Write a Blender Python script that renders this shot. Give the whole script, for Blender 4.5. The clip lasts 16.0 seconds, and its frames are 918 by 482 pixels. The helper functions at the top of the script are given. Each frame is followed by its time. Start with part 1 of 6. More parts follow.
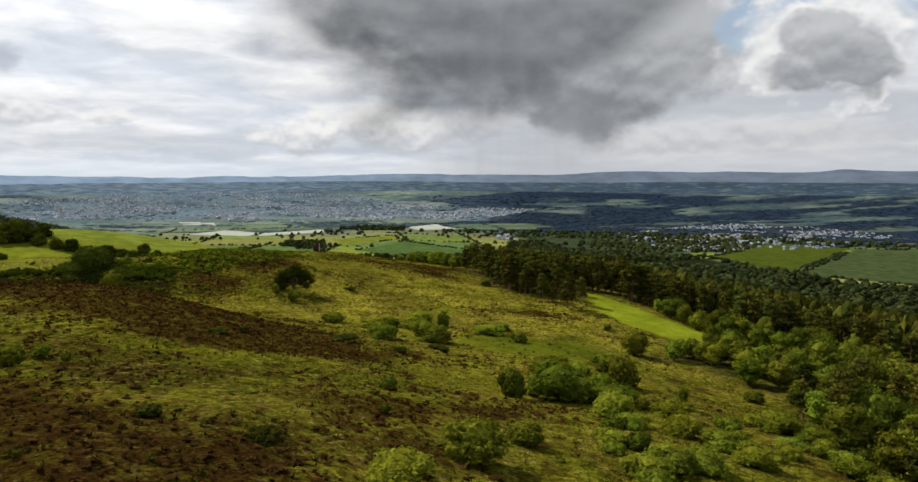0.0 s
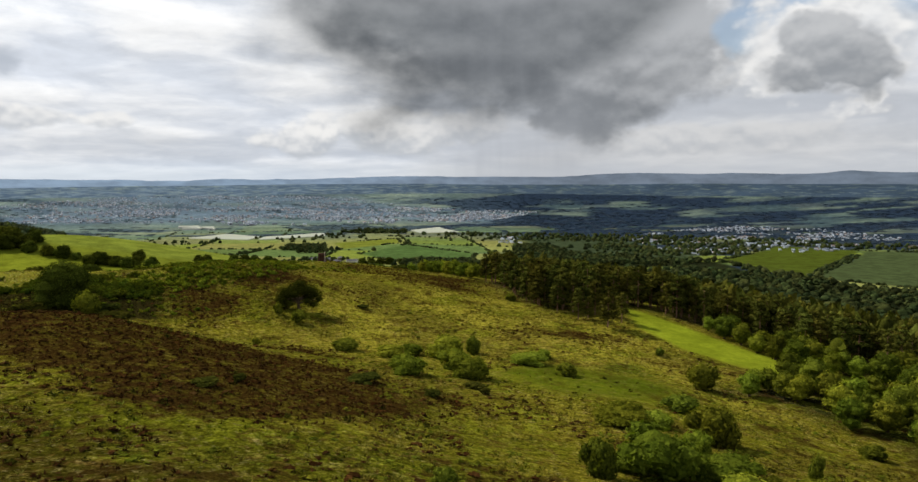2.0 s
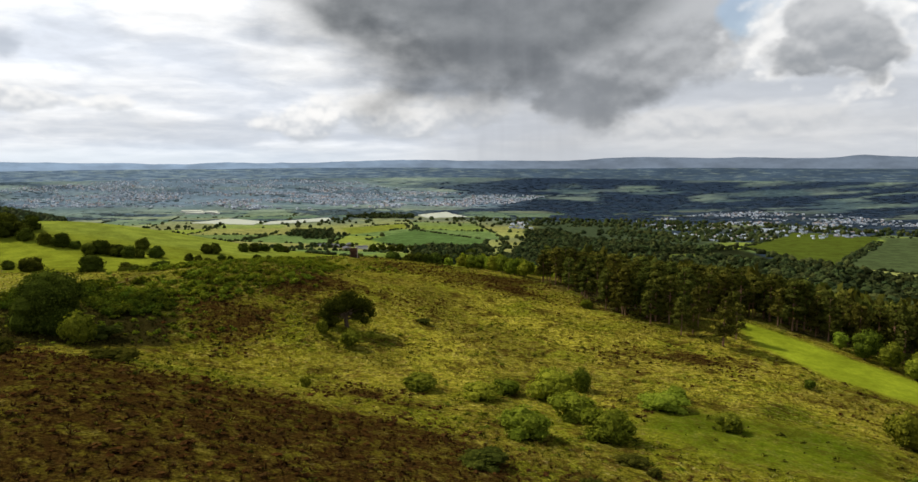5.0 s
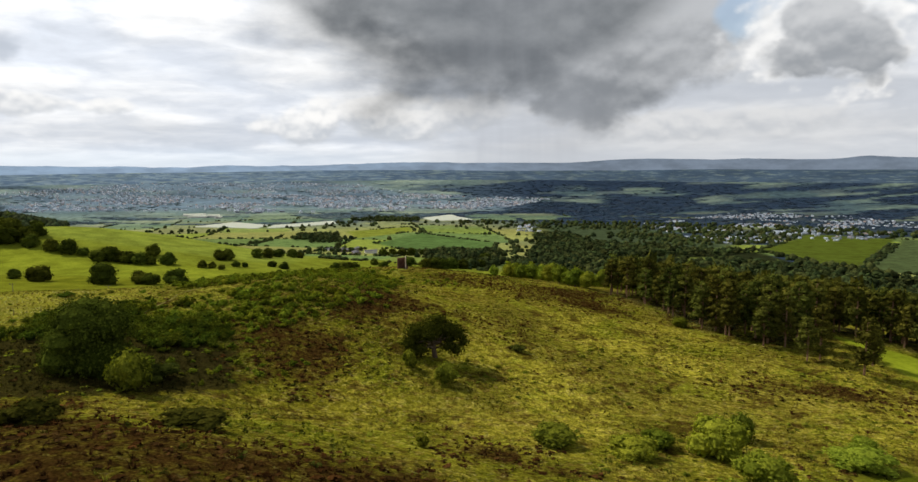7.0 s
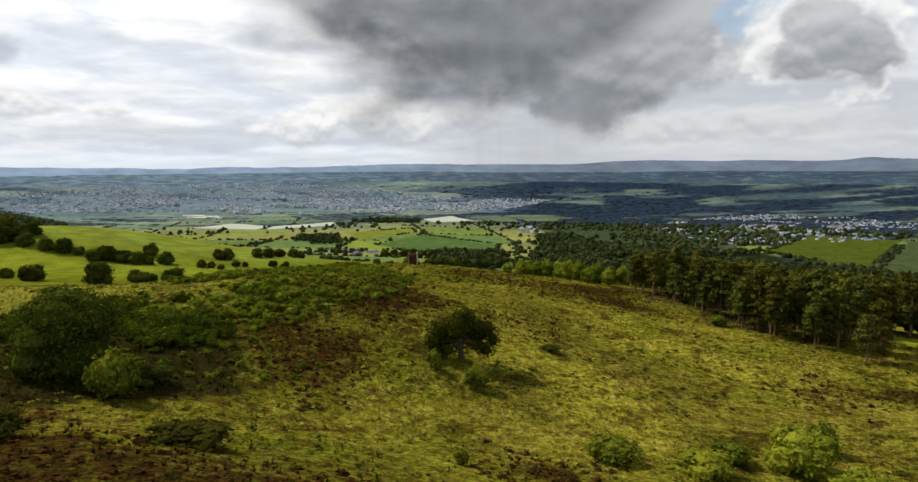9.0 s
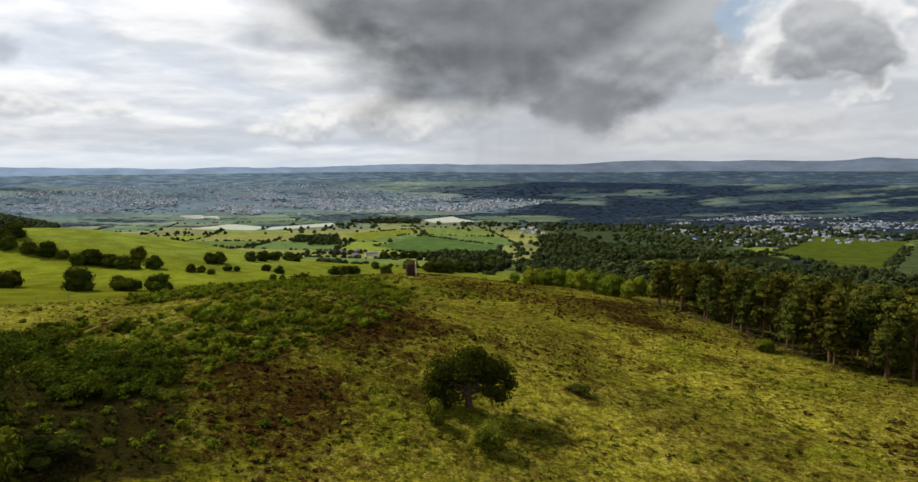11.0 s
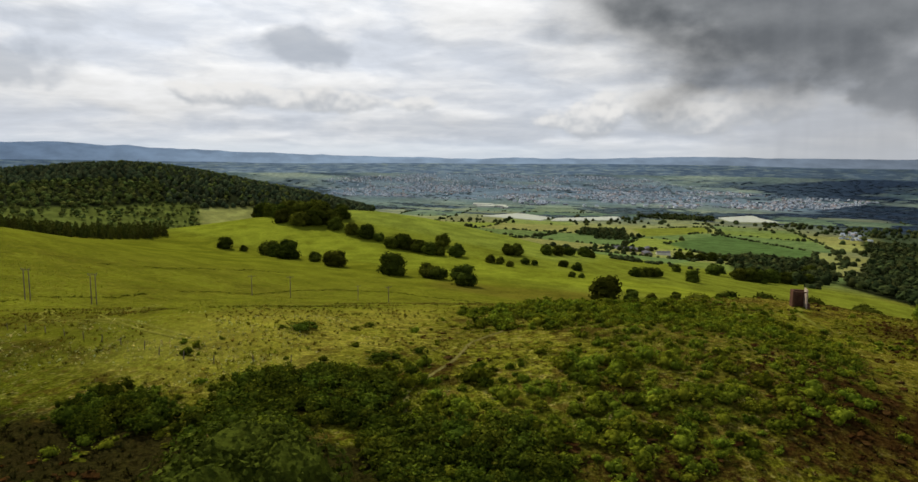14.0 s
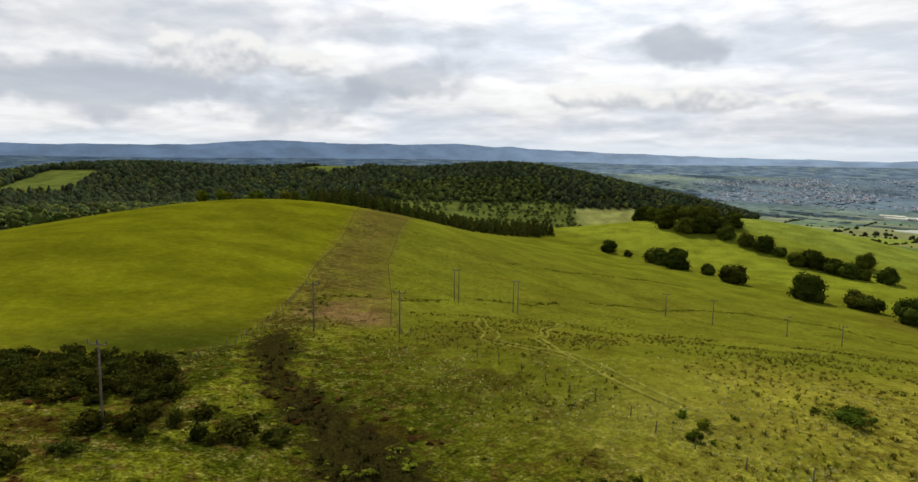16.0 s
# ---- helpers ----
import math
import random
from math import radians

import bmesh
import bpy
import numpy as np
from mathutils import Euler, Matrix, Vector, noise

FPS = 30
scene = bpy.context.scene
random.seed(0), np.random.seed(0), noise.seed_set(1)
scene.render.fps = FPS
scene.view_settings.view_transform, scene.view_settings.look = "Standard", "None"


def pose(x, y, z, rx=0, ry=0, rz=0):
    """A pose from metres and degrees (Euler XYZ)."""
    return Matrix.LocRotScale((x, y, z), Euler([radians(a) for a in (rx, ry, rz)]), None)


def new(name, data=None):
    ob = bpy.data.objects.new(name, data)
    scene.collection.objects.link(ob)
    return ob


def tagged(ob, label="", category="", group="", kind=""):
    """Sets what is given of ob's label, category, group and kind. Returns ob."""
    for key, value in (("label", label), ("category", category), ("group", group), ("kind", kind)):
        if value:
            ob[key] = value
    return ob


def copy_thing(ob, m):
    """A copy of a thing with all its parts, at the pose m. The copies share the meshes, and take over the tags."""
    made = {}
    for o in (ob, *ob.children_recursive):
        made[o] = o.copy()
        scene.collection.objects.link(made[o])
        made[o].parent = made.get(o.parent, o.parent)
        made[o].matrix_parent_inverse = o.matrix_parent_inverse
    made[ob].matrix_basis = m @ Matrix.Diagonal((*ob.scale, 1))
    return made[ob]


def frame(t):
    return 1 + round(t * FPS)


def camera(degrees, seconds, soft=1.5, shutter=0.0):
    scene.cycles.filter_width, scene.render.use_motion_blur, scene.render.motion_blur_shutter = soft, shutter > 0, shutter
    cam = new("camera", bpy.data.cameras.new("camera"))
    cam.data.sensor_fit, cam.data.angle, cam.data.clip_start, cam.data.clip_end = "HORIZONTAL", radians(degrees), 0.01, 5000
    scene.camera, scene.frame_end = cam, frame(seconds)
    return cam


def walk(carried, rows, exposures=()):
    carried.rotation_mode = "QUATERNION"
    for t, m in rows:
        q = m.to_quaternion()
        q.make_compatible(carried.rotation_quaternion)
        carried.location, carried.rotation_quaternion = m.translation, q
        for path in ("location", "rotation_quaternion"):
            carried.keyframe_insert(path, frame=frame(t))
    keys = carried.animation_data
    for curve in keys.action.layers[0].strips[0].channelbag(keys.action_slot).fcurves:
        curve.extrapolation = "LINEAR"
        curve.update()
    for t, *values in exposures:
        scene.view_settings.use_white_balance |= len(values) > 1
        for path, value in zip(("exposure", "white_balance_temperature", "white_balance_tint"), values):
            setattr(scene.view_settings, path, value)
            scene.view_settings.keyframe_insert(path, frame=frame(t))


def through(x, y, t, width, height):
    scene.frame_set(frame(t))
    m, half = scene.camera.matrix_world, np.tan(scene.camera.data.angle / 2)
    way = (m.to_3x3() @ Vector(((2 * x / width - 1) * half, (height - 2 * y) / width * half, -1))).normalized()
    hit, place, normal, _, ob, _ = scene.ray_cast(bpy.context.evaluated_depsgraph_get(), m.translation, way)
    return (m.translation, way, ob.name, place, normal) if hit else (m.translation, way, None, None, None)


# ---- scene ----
cam = camera(68.5, 16.0)
METRES, EYE, TILT, LEAN, TURN = 265.0, 220.0, -5.7, 0.0, 0.0
ROWS = [
    (0.0, 0.0, 0.0, 0.0, 0.0, 0.0, -0.0),
    (0.5, -0.0105, 0.0272, 0.0028, 0.01, 0.13, 0.02),
    (1.0, -0.0197, 0.0573, 0.0058, 0.02, 0.22, 0.08),
    (1.5, -0.0281, 0.0895, 0.0089, 0.03, 0.26, 0.15),
    (2.0, -0.0358, 0.1229, 0.0122, 0.02, 0.19, 0.16),
    (2.5, -0.0418, 0.1573, 0.0152, 0.04, 0.07, 0.18),
    (3.0, -0.0502, 0.1906, 0.0183, 0.09, -0.26, 0.13),
    (3.5, -0.0628, 0.2201, 0.0212, 0.11, -0.56, 0.05),
    (4.0, -0.0801, 0.2485, 0.0241, 0.14, -0.84, 0.01),
    (6.5, -0.1981, 0.3805, 0.0365, 0.18, -1.26, 0.2),
    (7.0, -0.2187, 0.4093, 0.0375, 0.1, -0.97, 0.25),
    (7.5, -0.2326, 0.4328, 0.0363, 0.01, -0.68, 0.25),
    (8.0, -0.2399, 0.4468, 0.0323, -0.04, -0.51, 0.29),
    (8.5, -0.242, 0.4573, 0.0273, -0.0, -0.82, 0.25),
    (9.0, -0.242, 0.4724, 0.0247, 0.05, -0.77, 0.25),
    (11.5, -0.2503, 0.6076, 0.0373, 0.11, -0.76, 0.21),
    (12.0, -0.2643, 0.636, 0.04, 1.63, -1.0, -0.08),
    (12.5, -0.2821, 0.6616, 0.0421, 5.13, -1.19, -0.62),
    (13.0, -0.3041, 0.6875, 0.044, 11.19, -1.41, -1.45),
    (13.5, -0.3295, 0.711, 0.0461, 17.33, -1.66, -2.15),
    (14.0, -0.3585, 0.7323, 0.0479, 23.42, -1.98, -2.79),
    (14.5, -0.3903, 0.7508, 0.0495, 29.58, -2.34, -3.44),
    (15.0, -0.4244, 0.7656, 0.0504, 37.37, -2.84, -4.13),
    (15.5, -0.4591, 0.776, 0.0513, 45.33, -3.4, -4.79),
    (16.0, -0.4962, 0.7822, 0.0518, 53.62, -4.04, -5.34),
]
walk(cam, [(t, pose(0, 0, EYE, TILT, LEAN, TURN) @ pose(METRES * x, METRES * y, METRES * z, 90 + pitch, roll, yaw)) for t, x, y, z, yaw, pitch, roll in ROWS],
     [(0.0, 0.0), (3.0, -0.05), (4.0, 0.06), (6.5, 0.13), (9.0, 0.1), (11.5, 0.0), (12.5, -0.02), (13.5, -0.13), (14.0, -0.15), (14.5, -0.02), (15.0, 0.08), (15.5, 0.1), (16.0, 0.02)])


# ---- world, sun ----
SUN_YAW, SUN_UP = 58.0, 43.0  # degrees to the left of +y, and above the horizon


class Nodes:
    """Short hand for building node trees."""

    def __init__(self, tree):
        self.tree = tree
        tree.nodes.clear()

    def add(self, kind, inputs=None, **props):
        n = self.tree.nodes.new(kind)
        for k, v in props.items():
            if k == "operation":
                n.operation = v
            elif k == "blend_type":
                n.blend_type = v
            elif k == "data_type":
                n.data_type = v
            elif k == "attribute_name":
                n.attribute_name = v
        for k, v in (inputs or {}).items():
            self.put(n.inputs[k], v)
        return n

    def put(self, socket, v):
        if hasattr(v, "is_output"):
            self.tree.links.new(v, socket)
        else:
            socket.default_value = v

    def math(self, op, a, b=0.0, c=None):
        n = self.add("ShaderNodeMath", {0: a, 1: b}, operation=op)
        if c is not None:
            self.put(n.inputs[2], c)
        return n.outputs[0]

    def clamp01(self, a):
        n = self.add("ShaderNodeClamp", {0: a})
        return n.outputs[0]

    def vmath(self, op, a, b=(0, 0, 0), scale=None):
        n = self.add("ShaderNodeVectorMath", {0: a, 1: b}, operation=op)
        if scale is not None:
            self.put(n.inputs["Scale"], scale)
        return n.outputs[0]

    def noise(self, vec, scale, detail=4.0, rough=0.55, distortion=0.0):
        n = self.add("ShaderNodeTexNoise", {"Vector": vec, "Scale": scale, "Detail": detail, "Roughness": rough, "Distortion": distortion})
        return n.outputs["Fac"]

    def mix(self, fac, a, b):
        n = self.tree.nodes.new("ShaderNodeMix")
        n.data_type = "RGBA"
        self.put(n.inputs[0], fac)
        self.put(n.inputs[6], a)
        self.put(n.inputs[7], b)
        return n.outputs[2]

    def times(self, a, b):
        n = self.tree.nodes.new("ShaderNodeMix")
        n.data_type, n.blend_type = "RGBA", "MULTIPLY"
        n.inputs[0].default_value = 1.0
        self.put(n.inputs[6], a)
        self.put(n.inputs[7], b)
        return n.outputs[2]

    def span(self, v, a, b, lo=0.0, hi=1.0):
        n = self.add("ShaderNodeMapRange", {0: v, 1: a, 2: b, 3: lo, 4: hi})
        n.interpolation_type = "SMOOTHSTEP"
        return n.outputs[0]

    def grey(self, v):
        return self.add("ShaderNodeCombineColor", {0: v, 1: v, 2: v}).outputs[0]


def make_world():
    w = bpy.data.worlds.new("overcast_sky")
    scene.world = w
    w.use_nodes = True
    n = Nodes(w.node_tree)
    way = n.add("ShaderNodeTexCoord").outputs["Generated"]
    xyz = n.add("ShaderNodeSeparateXYZ", {0: way})
    x, y, z = xyz.outputs[0], xyz.outputs[1], xyz.outputs[2]
    az = n.math("MULTIPLY", n.math("ARCTAN2", x, y), 57.2958)  # degrees, right is positive
    el = n.math("MULTIPLY", n.math("ARCSINE", z), 57.2958)
    # cloud layers seen in perspective: far ones lie flat and close together
    flat = n.math("POWER", n.math("MAXIMUM", n.math("ADD", el, 2.0), 0.3), 0.62)
    place = n.add("ShaderNodeCombineXYZ", {0: n.math("MULTIPLY", az, 0.075), 1: n.math("MULTIPLY", flat, 1.05), 2: 3.1}).outputs[0]
    warp = n.noise(place, 1.3, 3.0)
    warped = n.vmath("ADD", place, n.add("ShaderNodeCombineXYZ", {0: n.math("MULTIPLY", n.math("SUBTRACT", warp, 0.5), 0.5), 1: n.math("MULTIPLY", n.math("SUBTRACT", warp, 0.5), 0.25)}).outputs[0])
    n1 = n.noise(warped, 1.0, 8.0, 0.56)
    above = n.vmath("ADD", warped, (0.03, 0.16, 0.0))
    n2 = n.noise(above, 1.0, 8.0, 0.56)
    lit = n.math("SUBTRACT", n1, n2)
    body = n.span(n1, 0.36, 0.62)
    pale = n.mix(body, (0.71, 0.755, 0.83, 1), (0.92, 0.925, 0.93, 1))
    lift = n.math("ADD", 1.0, n.math("MULTIPLY", lit, 0.9))
    sky = n.times(pale, n.grey(lift))
    # broad brightness towards the sun and dull greys further round
    glow = n.span(n.math("ABSOLUTE", n.math("ADD", az, SUN_YAW - 14.0)), 0.0, 40.0, 1.0, 0.0)
    high = n.span(el, 2.0, 16.0)
    sky = n.times(sky, n.grey(n.math("ADD", 0.95, n.math("MULTIPLY", n.math("MULTIPLY", glow, high), 0.30))))
    # open blue between the clouds
    nish = n.add("ShaderNodeTexSky")
    nish.sky_type, nish.sun_disc = "NISHITA", False
    nish.sun_elevation, nish.sun_rotation = radians(SUN_UP), radians(-SUN_YAW)
    blue = n.vmath("SCALE", nish.outputs[0], scale=0.13)

    def blob(caz, cel, raz, rel, edge_noise, rough, lo=0.25, hi=-0.2):
        da = n.math("DIVIDE", n.math("SUBTRACT", az, caz), raz)
        de = n.math("DIVIDE", n.math("SUBTRACT", el, cel), rel)
        dist = n.math("SQRT", n.math("ADD", n.math("MULTIPLY", da, da), n.math("MULTIPLY", de, de)))
        return n.span(n.math("ADD", n.math("SUBTRACT", dist, 1.0), n.math("MULTIPLY", n.math("SUBTRACT", edge_noise, 0.5), rough)), lo, hi)

    def heaped(rise, scale):
        """Rounded heaps of vapour: cells within cells over a slow noise."""
        p = n.add("ShaderNodeCombineXYZ", {0: az, 1: n.math("MULTIPLY", n.math("ADD", el, rise), 1.35), 2: 1.0}).outputs[0]
        bend = n.noise(p, scale * 0.9, 3.0, 0.5)
        q = n.vmath("ADD", p, n.add("ShaderNodeCombineXYZ", {0: n.math("MULTIPLY", n.math("SUBTRACT", bend, 0.5), 3.2 * 0.17 / scale), 1: n.math("MULTIPLY", n.math("SUBTRACT", bend, 0.5), 2.0 * 0.17 / scale), 2: 0.0}).outputs[0])
        v = n.add("ShaderNodeTexVoronoi", {"Vector": q, "Scale": scale * 1.2, "Detail": 3.0, "Roughness": 0.55})
        v.feature, v.normalize = "SMOOTH_F1", True
        v.inputs["Smoothness"].default_value = 0.35
        slow = n.noise(p, scale * 0.8, 5.0, 0.5)
        return n.math("ADD", n.math("MULTIPLY", n.math("SUBTRACT", 1.0, v.outputs[0]), 0.55), n.math("MULTIPLY", slow, 0.45))

    fine, finer = heaped(0.0, 0.17), heaped(0.6, 0.17)
    edge = n.math("ADD", n.math("MULTIPLY", n.math("SUBTRACT", fine, 0.6), -2.4), 0.5)
    puff = n.math("MULTIPLY", n.math("SUBTRACT", fine, finer), 2.2)
    gap = blob(33.5, 13.6, 12.0, 5.0, edge, 2.2)
    sky = n.mix(n.math("MULTIPLY", gap, 0.8), sky, blue)
    # grey veils and heaps of white cumulus
    for caz, cel, raz, rel, k in ((-80.0, 4.6, 17.0, 1.7, 0.7), (-58.0, 5.8, 4.0, 1.3, 0.65), (-36.5, 8.3, 3.0, 1.1, 0.7), (-75.0, 9.5, 14.0, 1.6, 0.35), (-18.0, 2.4, 16.0, 0.8, 0.35), (24.0, 5.4, 13.0, 1.0, 0.35), (38.0, 3.0, 8.0, 0.9, 0.5)):
        veil = blob(caz, cel, raz, rel, edge, 2.6, 0.5, -0.4)
        sky = n.mix(n.math("MULTIPLY", veil, k), sky, (0.43, 0.475, 0.545, 1))
    for caz, cel, raz, rel in ((-3.5, 3.9, 7.5, 1.5), (-13.0, 2.9, 3.0, 1.1), (20.0, 2.9, 10.0, 1.2), (-33.0, 4.2, 4.5, 0.8), (31.0, 10.6, 6.2, 4.6), (22.5, 9.0, 2.6, 2.6), (-72.0, 7.0, 6.5, 1.6), (-40.0, 4.6, 5.0, 0.9)):
        heap = blob(caz, cel, raz, rel, edge, 2.4, 0.22, -0.26)
        tone = n.span(n.math("ADD", n.math("MULTIPLY", puff, 3.2), n.math("MULTIPLY", n.math("DIVIDE", n.math("SUBTRACT", el, cel), rel), 0.35)), -0.55, 0.4)
        sky = n.mix(n.math("MULTIPLY", heap, 0.8), sky, n.mix(tone, (0.52, 0.55, 0.59, 1), (0.93, 0.92, 0.90, 1)))
    # the dark rain cloud and its trailing shower
    grey_sky = n.math("MULTIPLY", n.span(az, -6.0, 9.0), n.span(el, 4.0, 9.0, 1.0, 0.0))
    sky = n.mix(n.math("MULTIPLY", grey_sky, 0.55), sky, (0.47, 0.485, 0.51, 1))
    wisp = n.noise(n.add("ShaderNodeCombineXYZ", {0: az, 1: n.math("MULTIPLY", el, 1.5), 2: 9.0}).outputs[0], 0.105, 6.0, 0.47)
    curl = n.noise(n.add("ShaderNodeCombineXYZ", {0: az, 1: n.math("MULTIPLY", n.math("ADD", el, 1.0), 1.5), 2: 9.0}).outputs[0], 0.105, 6.0, 0.47)
    fold = n.math("SUBTRACT", wisp, curl)
    ragged = n.math("ADD", wisp, n.math("MULTIPLY", n.math("SUBTRACT", edge, 0.5), 0.16))
    # a paler shoulder of heaped grey cloud, then the dark base before it
    shelf = blob(11.6, 11.2, 11.0, 7.2, n.math("ADD", n.math("MULTIPLY", ragged, 0.6), n.math("MULTIPLY", edge, 0.4)), 1.3, 0.12, -0.16)
    light = n.span(n.math("ADD", n.math("ADD", n.math("MULTIPLY", fold, 2.6), n.math("MULTIPLY", puff, 1.1)), n.math("MULTIPLY", n.math("SUBTRACT", el, 7.2), 0.10)), -0.5, 0.5)
    sky = n.mix(n.math("MULTIPLY", shelf, 0.94), sky, n.mix(light, (0.20, 0.215, 0.235, 1), (0.47, 0.485, 0.505, 1)))
    fade = n.span(n.math("SUBTRACT", n.math("ADD", az, n.math("MULTIPLY", wisp, 5.0)), n.math("MULTIPLY", el, 1.5)), -2.5, 3.5, 1.0, 0.12)
    dark = n.math("MULTIPLY", blob(3.6, 14.8, 19.8, 11.3, ragged, 0.8, 0.13, -0.36), fade)
    depth = blob(1.0, 8.4, 13.0, 4.6, ragged, 0.8, 0.8, -0.6)
    thick = n.span(n.math("ADD", n.math("MULTIPLY", fold, 2.4), n.math("ADD", n.math("MULTIPLY", puff, 0.12), n.math("SUBTRACT", 0.35, n.math("MULTIPLY", depth, 0.62)))), -0.55, 0.65)
    sky = n.mix(n.math("MULTIPLY", dark, 0.97), sky, n.mix(thick, (0.084, 0.096, 0.109, 1), (0.29, 0.305, 0.32, 1)))
    for caz, cel, raz, rel in ((34.0, 12.8, 4.0, 1.9), (21.8, 10.9, 1.6, 1.5), (24.0, 14.5, 3.0, 1.2)):
        sky = n.mix(n.math("MULTIPLY", blob(caz, cel, raz, rel, edge, 2.4, 0.45, -0.3), 0.6), sky, blue)
    rim = blob(28.6, 9.9, 5.2, 4.0, edge, 2.6, 0.26, -0.22)
    sky = n.mix(n.math("MULTIPLY", rim, 0.85), sky, n.mix(n.span(puff, -0.25, 0.2), (0.60, 0.62, 0.65, 1), (0.95, 0.94, 0.92, 1)))
    small = n.math("MAXIMUM", blob(28.9, 7.9, 4.2, 2.2, edge, 1.9, 0.16, -0.2), blob(27.2, 10.2, 2.5, 1.9, edge, 1.9, 0.16, -0.2))
    sky = n.mix(n.math("MULTIPLY", small, 0.84), sky, n.mix(n.span(n.math("ADD", n.math("MULTIPLY", puff, 1.6), n.math("MULTIPLY", n.math("SUBTRACT", el, 8.4), 0.12)), -0.4, 0.5), (0.23, 0.25, 0.275, 1), (0.50, 0.515, 0.535, 1)))
    streak = n.noise(n.add("ShaderNodeCombineXYZ", {0: az, 1: n.math("MULTIPLY", el, 0.12), 2: 5.0}).outputs[0], 0.35, 3.0)
    shower = n.math("MULTIPLY", n.span(n.math("ABSOLUTE", n.math("SUBTRACT", az, 4.5)), 1.0, 11.0, 1.0, 0.0), n.span(el, -1.0, 6.5, 1.0, 0.3))
    sky = n.mix(n.math("MULTIPLY", n.math("MULTIPLY", shower, streak), 1.5), sky, (0.42, 0.44, 0.475, 1))
    # pale blue air just over the horizon
    band = n.span(n.math("ABSOLUTE", el), 0.0, 1.8, 1.0, 0.0)
    sky = n.mix(n.math("MULTIPLY", band, 0.5), sky, n.mix(n.span(az, -25.0, 8.0), (0.55, 0.66, 0.78, 1), (0.55, 0.58, 0.62, 1)))
    # thicker, duller cloud overhead, out of view, added to weaken the sky's fill light
    top = n.span(el, 17.0, 40.0)
    sky = n.mix(n.math("MULTIPLY", top, 0.85), sky, (0.30, 0.34, 0.40, 1))
    back = n.add("ShaderNodeBackground", {"Color": sky, "Strength": 1.0})
    out = n.add("ShaderNodeOutputWorld")
    n.tree.links.new(back.outputs[0], out.inputs[0])


make_world()
lamp = bpy.data.lights.new("sun", "SUN")
lamp.energy, lamp.angle, lamp.color = 5.0, radians(1.0), (1.0, 0.93, 0.78)
sun_ob = new("sun", lamp)
sun_ob.matrix_world = pose(0, 0, 900, 90 - SUN_UP, 0, 180 + SUN_YAW)

# ---- lie of the land ----
# rounded hills and hollows of the land: centre x, y, spread, height
LAND = [
    (-450, 150, 700, 174.4), (-1400, 1200, 300, 79.5), (0, 0, 150, 32.2), (-2200, 150, 700, 53.0), (-400, 600, 150, -23.8), (-800, 0, 300, -24.5),
    (-1600, 400, 300, 50.9), (-500, 900, 150, 37.5), (250, -1250, 700, 30.7), (-1000, 1400, 300, 26.5), (-900, 1000, 150, -27.3), (600, 1400, 300, 18.1),
    (100, 400, 150, 10.4), (-800, 700, 150, -23.4), (-200, -200, 150, 33.0), (-600, 400, 150, 18.7), (100, 800, 150, -14.9), (400, -400, 300, 27.4),
    (-1850, -900, 700, 25.9), (-100, 400, 150, 17.8), (-1600, 600, 300, 50.5), (-1400, 1400, 300, 60.1), (-1800, 1600, 300, -29.4), (400, 300, 150, 12.9),
]
KNOLLS = [
    (-28, 232, 32, -6.7), (-500, 350, 85, 11.6), (-108, 296, 32, 6.5), (-300, 450, 85, -8.3), (-92, 152, 32, 8.6), (20, 152, 32, -3.0),
    (-650, 300, 85, -13.8), (68, 312, 32, 5.2), (-172, 280, 32, 2.3), (-28, 56, 32, 5.4), (-92, 232, 32, -3.4), (-245, 355, 50, -5.2),
    (-550, 150, 85, -9.4), (-370, 230, 50, 4.6), (-92, 392, 32, 3.2), (-650, 400, 85, -6.8), (-650, 700, 85, 9.7), (-500, 650, 85, -8.3),
    (-400, 600, 85, 6.1), (-200, 600, 85, -5.2), (4, 312, 32, -2.3), (-28, 168, 32, -2.9), (155, 230, 50, 5.0), (52, 232, 32, -2.5),
]
HUMPS = [
    (-106, 183, 22, 2.7), (-73, 216, 22, -2.3), (-194, 238, 22, -2.6), (-194, 293, 22, 2.9), (-380, 344, 32, -1.7), (-95, 139, 22, -2.5),
    (-139, 304, 22, -1.9), (-84, 293, 22, 1.2), (-284, 328, 32, -1.3), (-205, 205, 22, 2.6), (-29, 337, 22, 1.4), (-40, 227, 22, 1.3),
    (-18, 282, 22, -0.8), (-139, 227, 22, 0.9), (-40, 128, 22, 0.9), (70, 172, 22, -3.5), (37, 161, 22, 2.1), (4, 139, 22, -0.9),
    (-73, 348, 22, -0.9), (-249, 282, 22, 0.6),
]
EXTRA = [(-1530, 880, 110, 26.0), (-485, 400, 60, -0.5), (-900, 1350, 150, 26.0), (-1400, 1340, 200, 14.0), (-580, 840, 100, 9.0), (-310, 440, 32, -4.0), (-250, 465, 32, -4.0), (-190, 455, 32, -4.0), (-190, 405, 30, -2.0), (-150, 540, 60, -11.5), (-142, 412, 28, -4.5), (-172, 430, 30, -3.0)]
CENTRE_X, CENTRE_Y, EYE_LEVEL, OPEN, REACH = -60.0, 130.0, 216.0, 2500.0, 2200.0


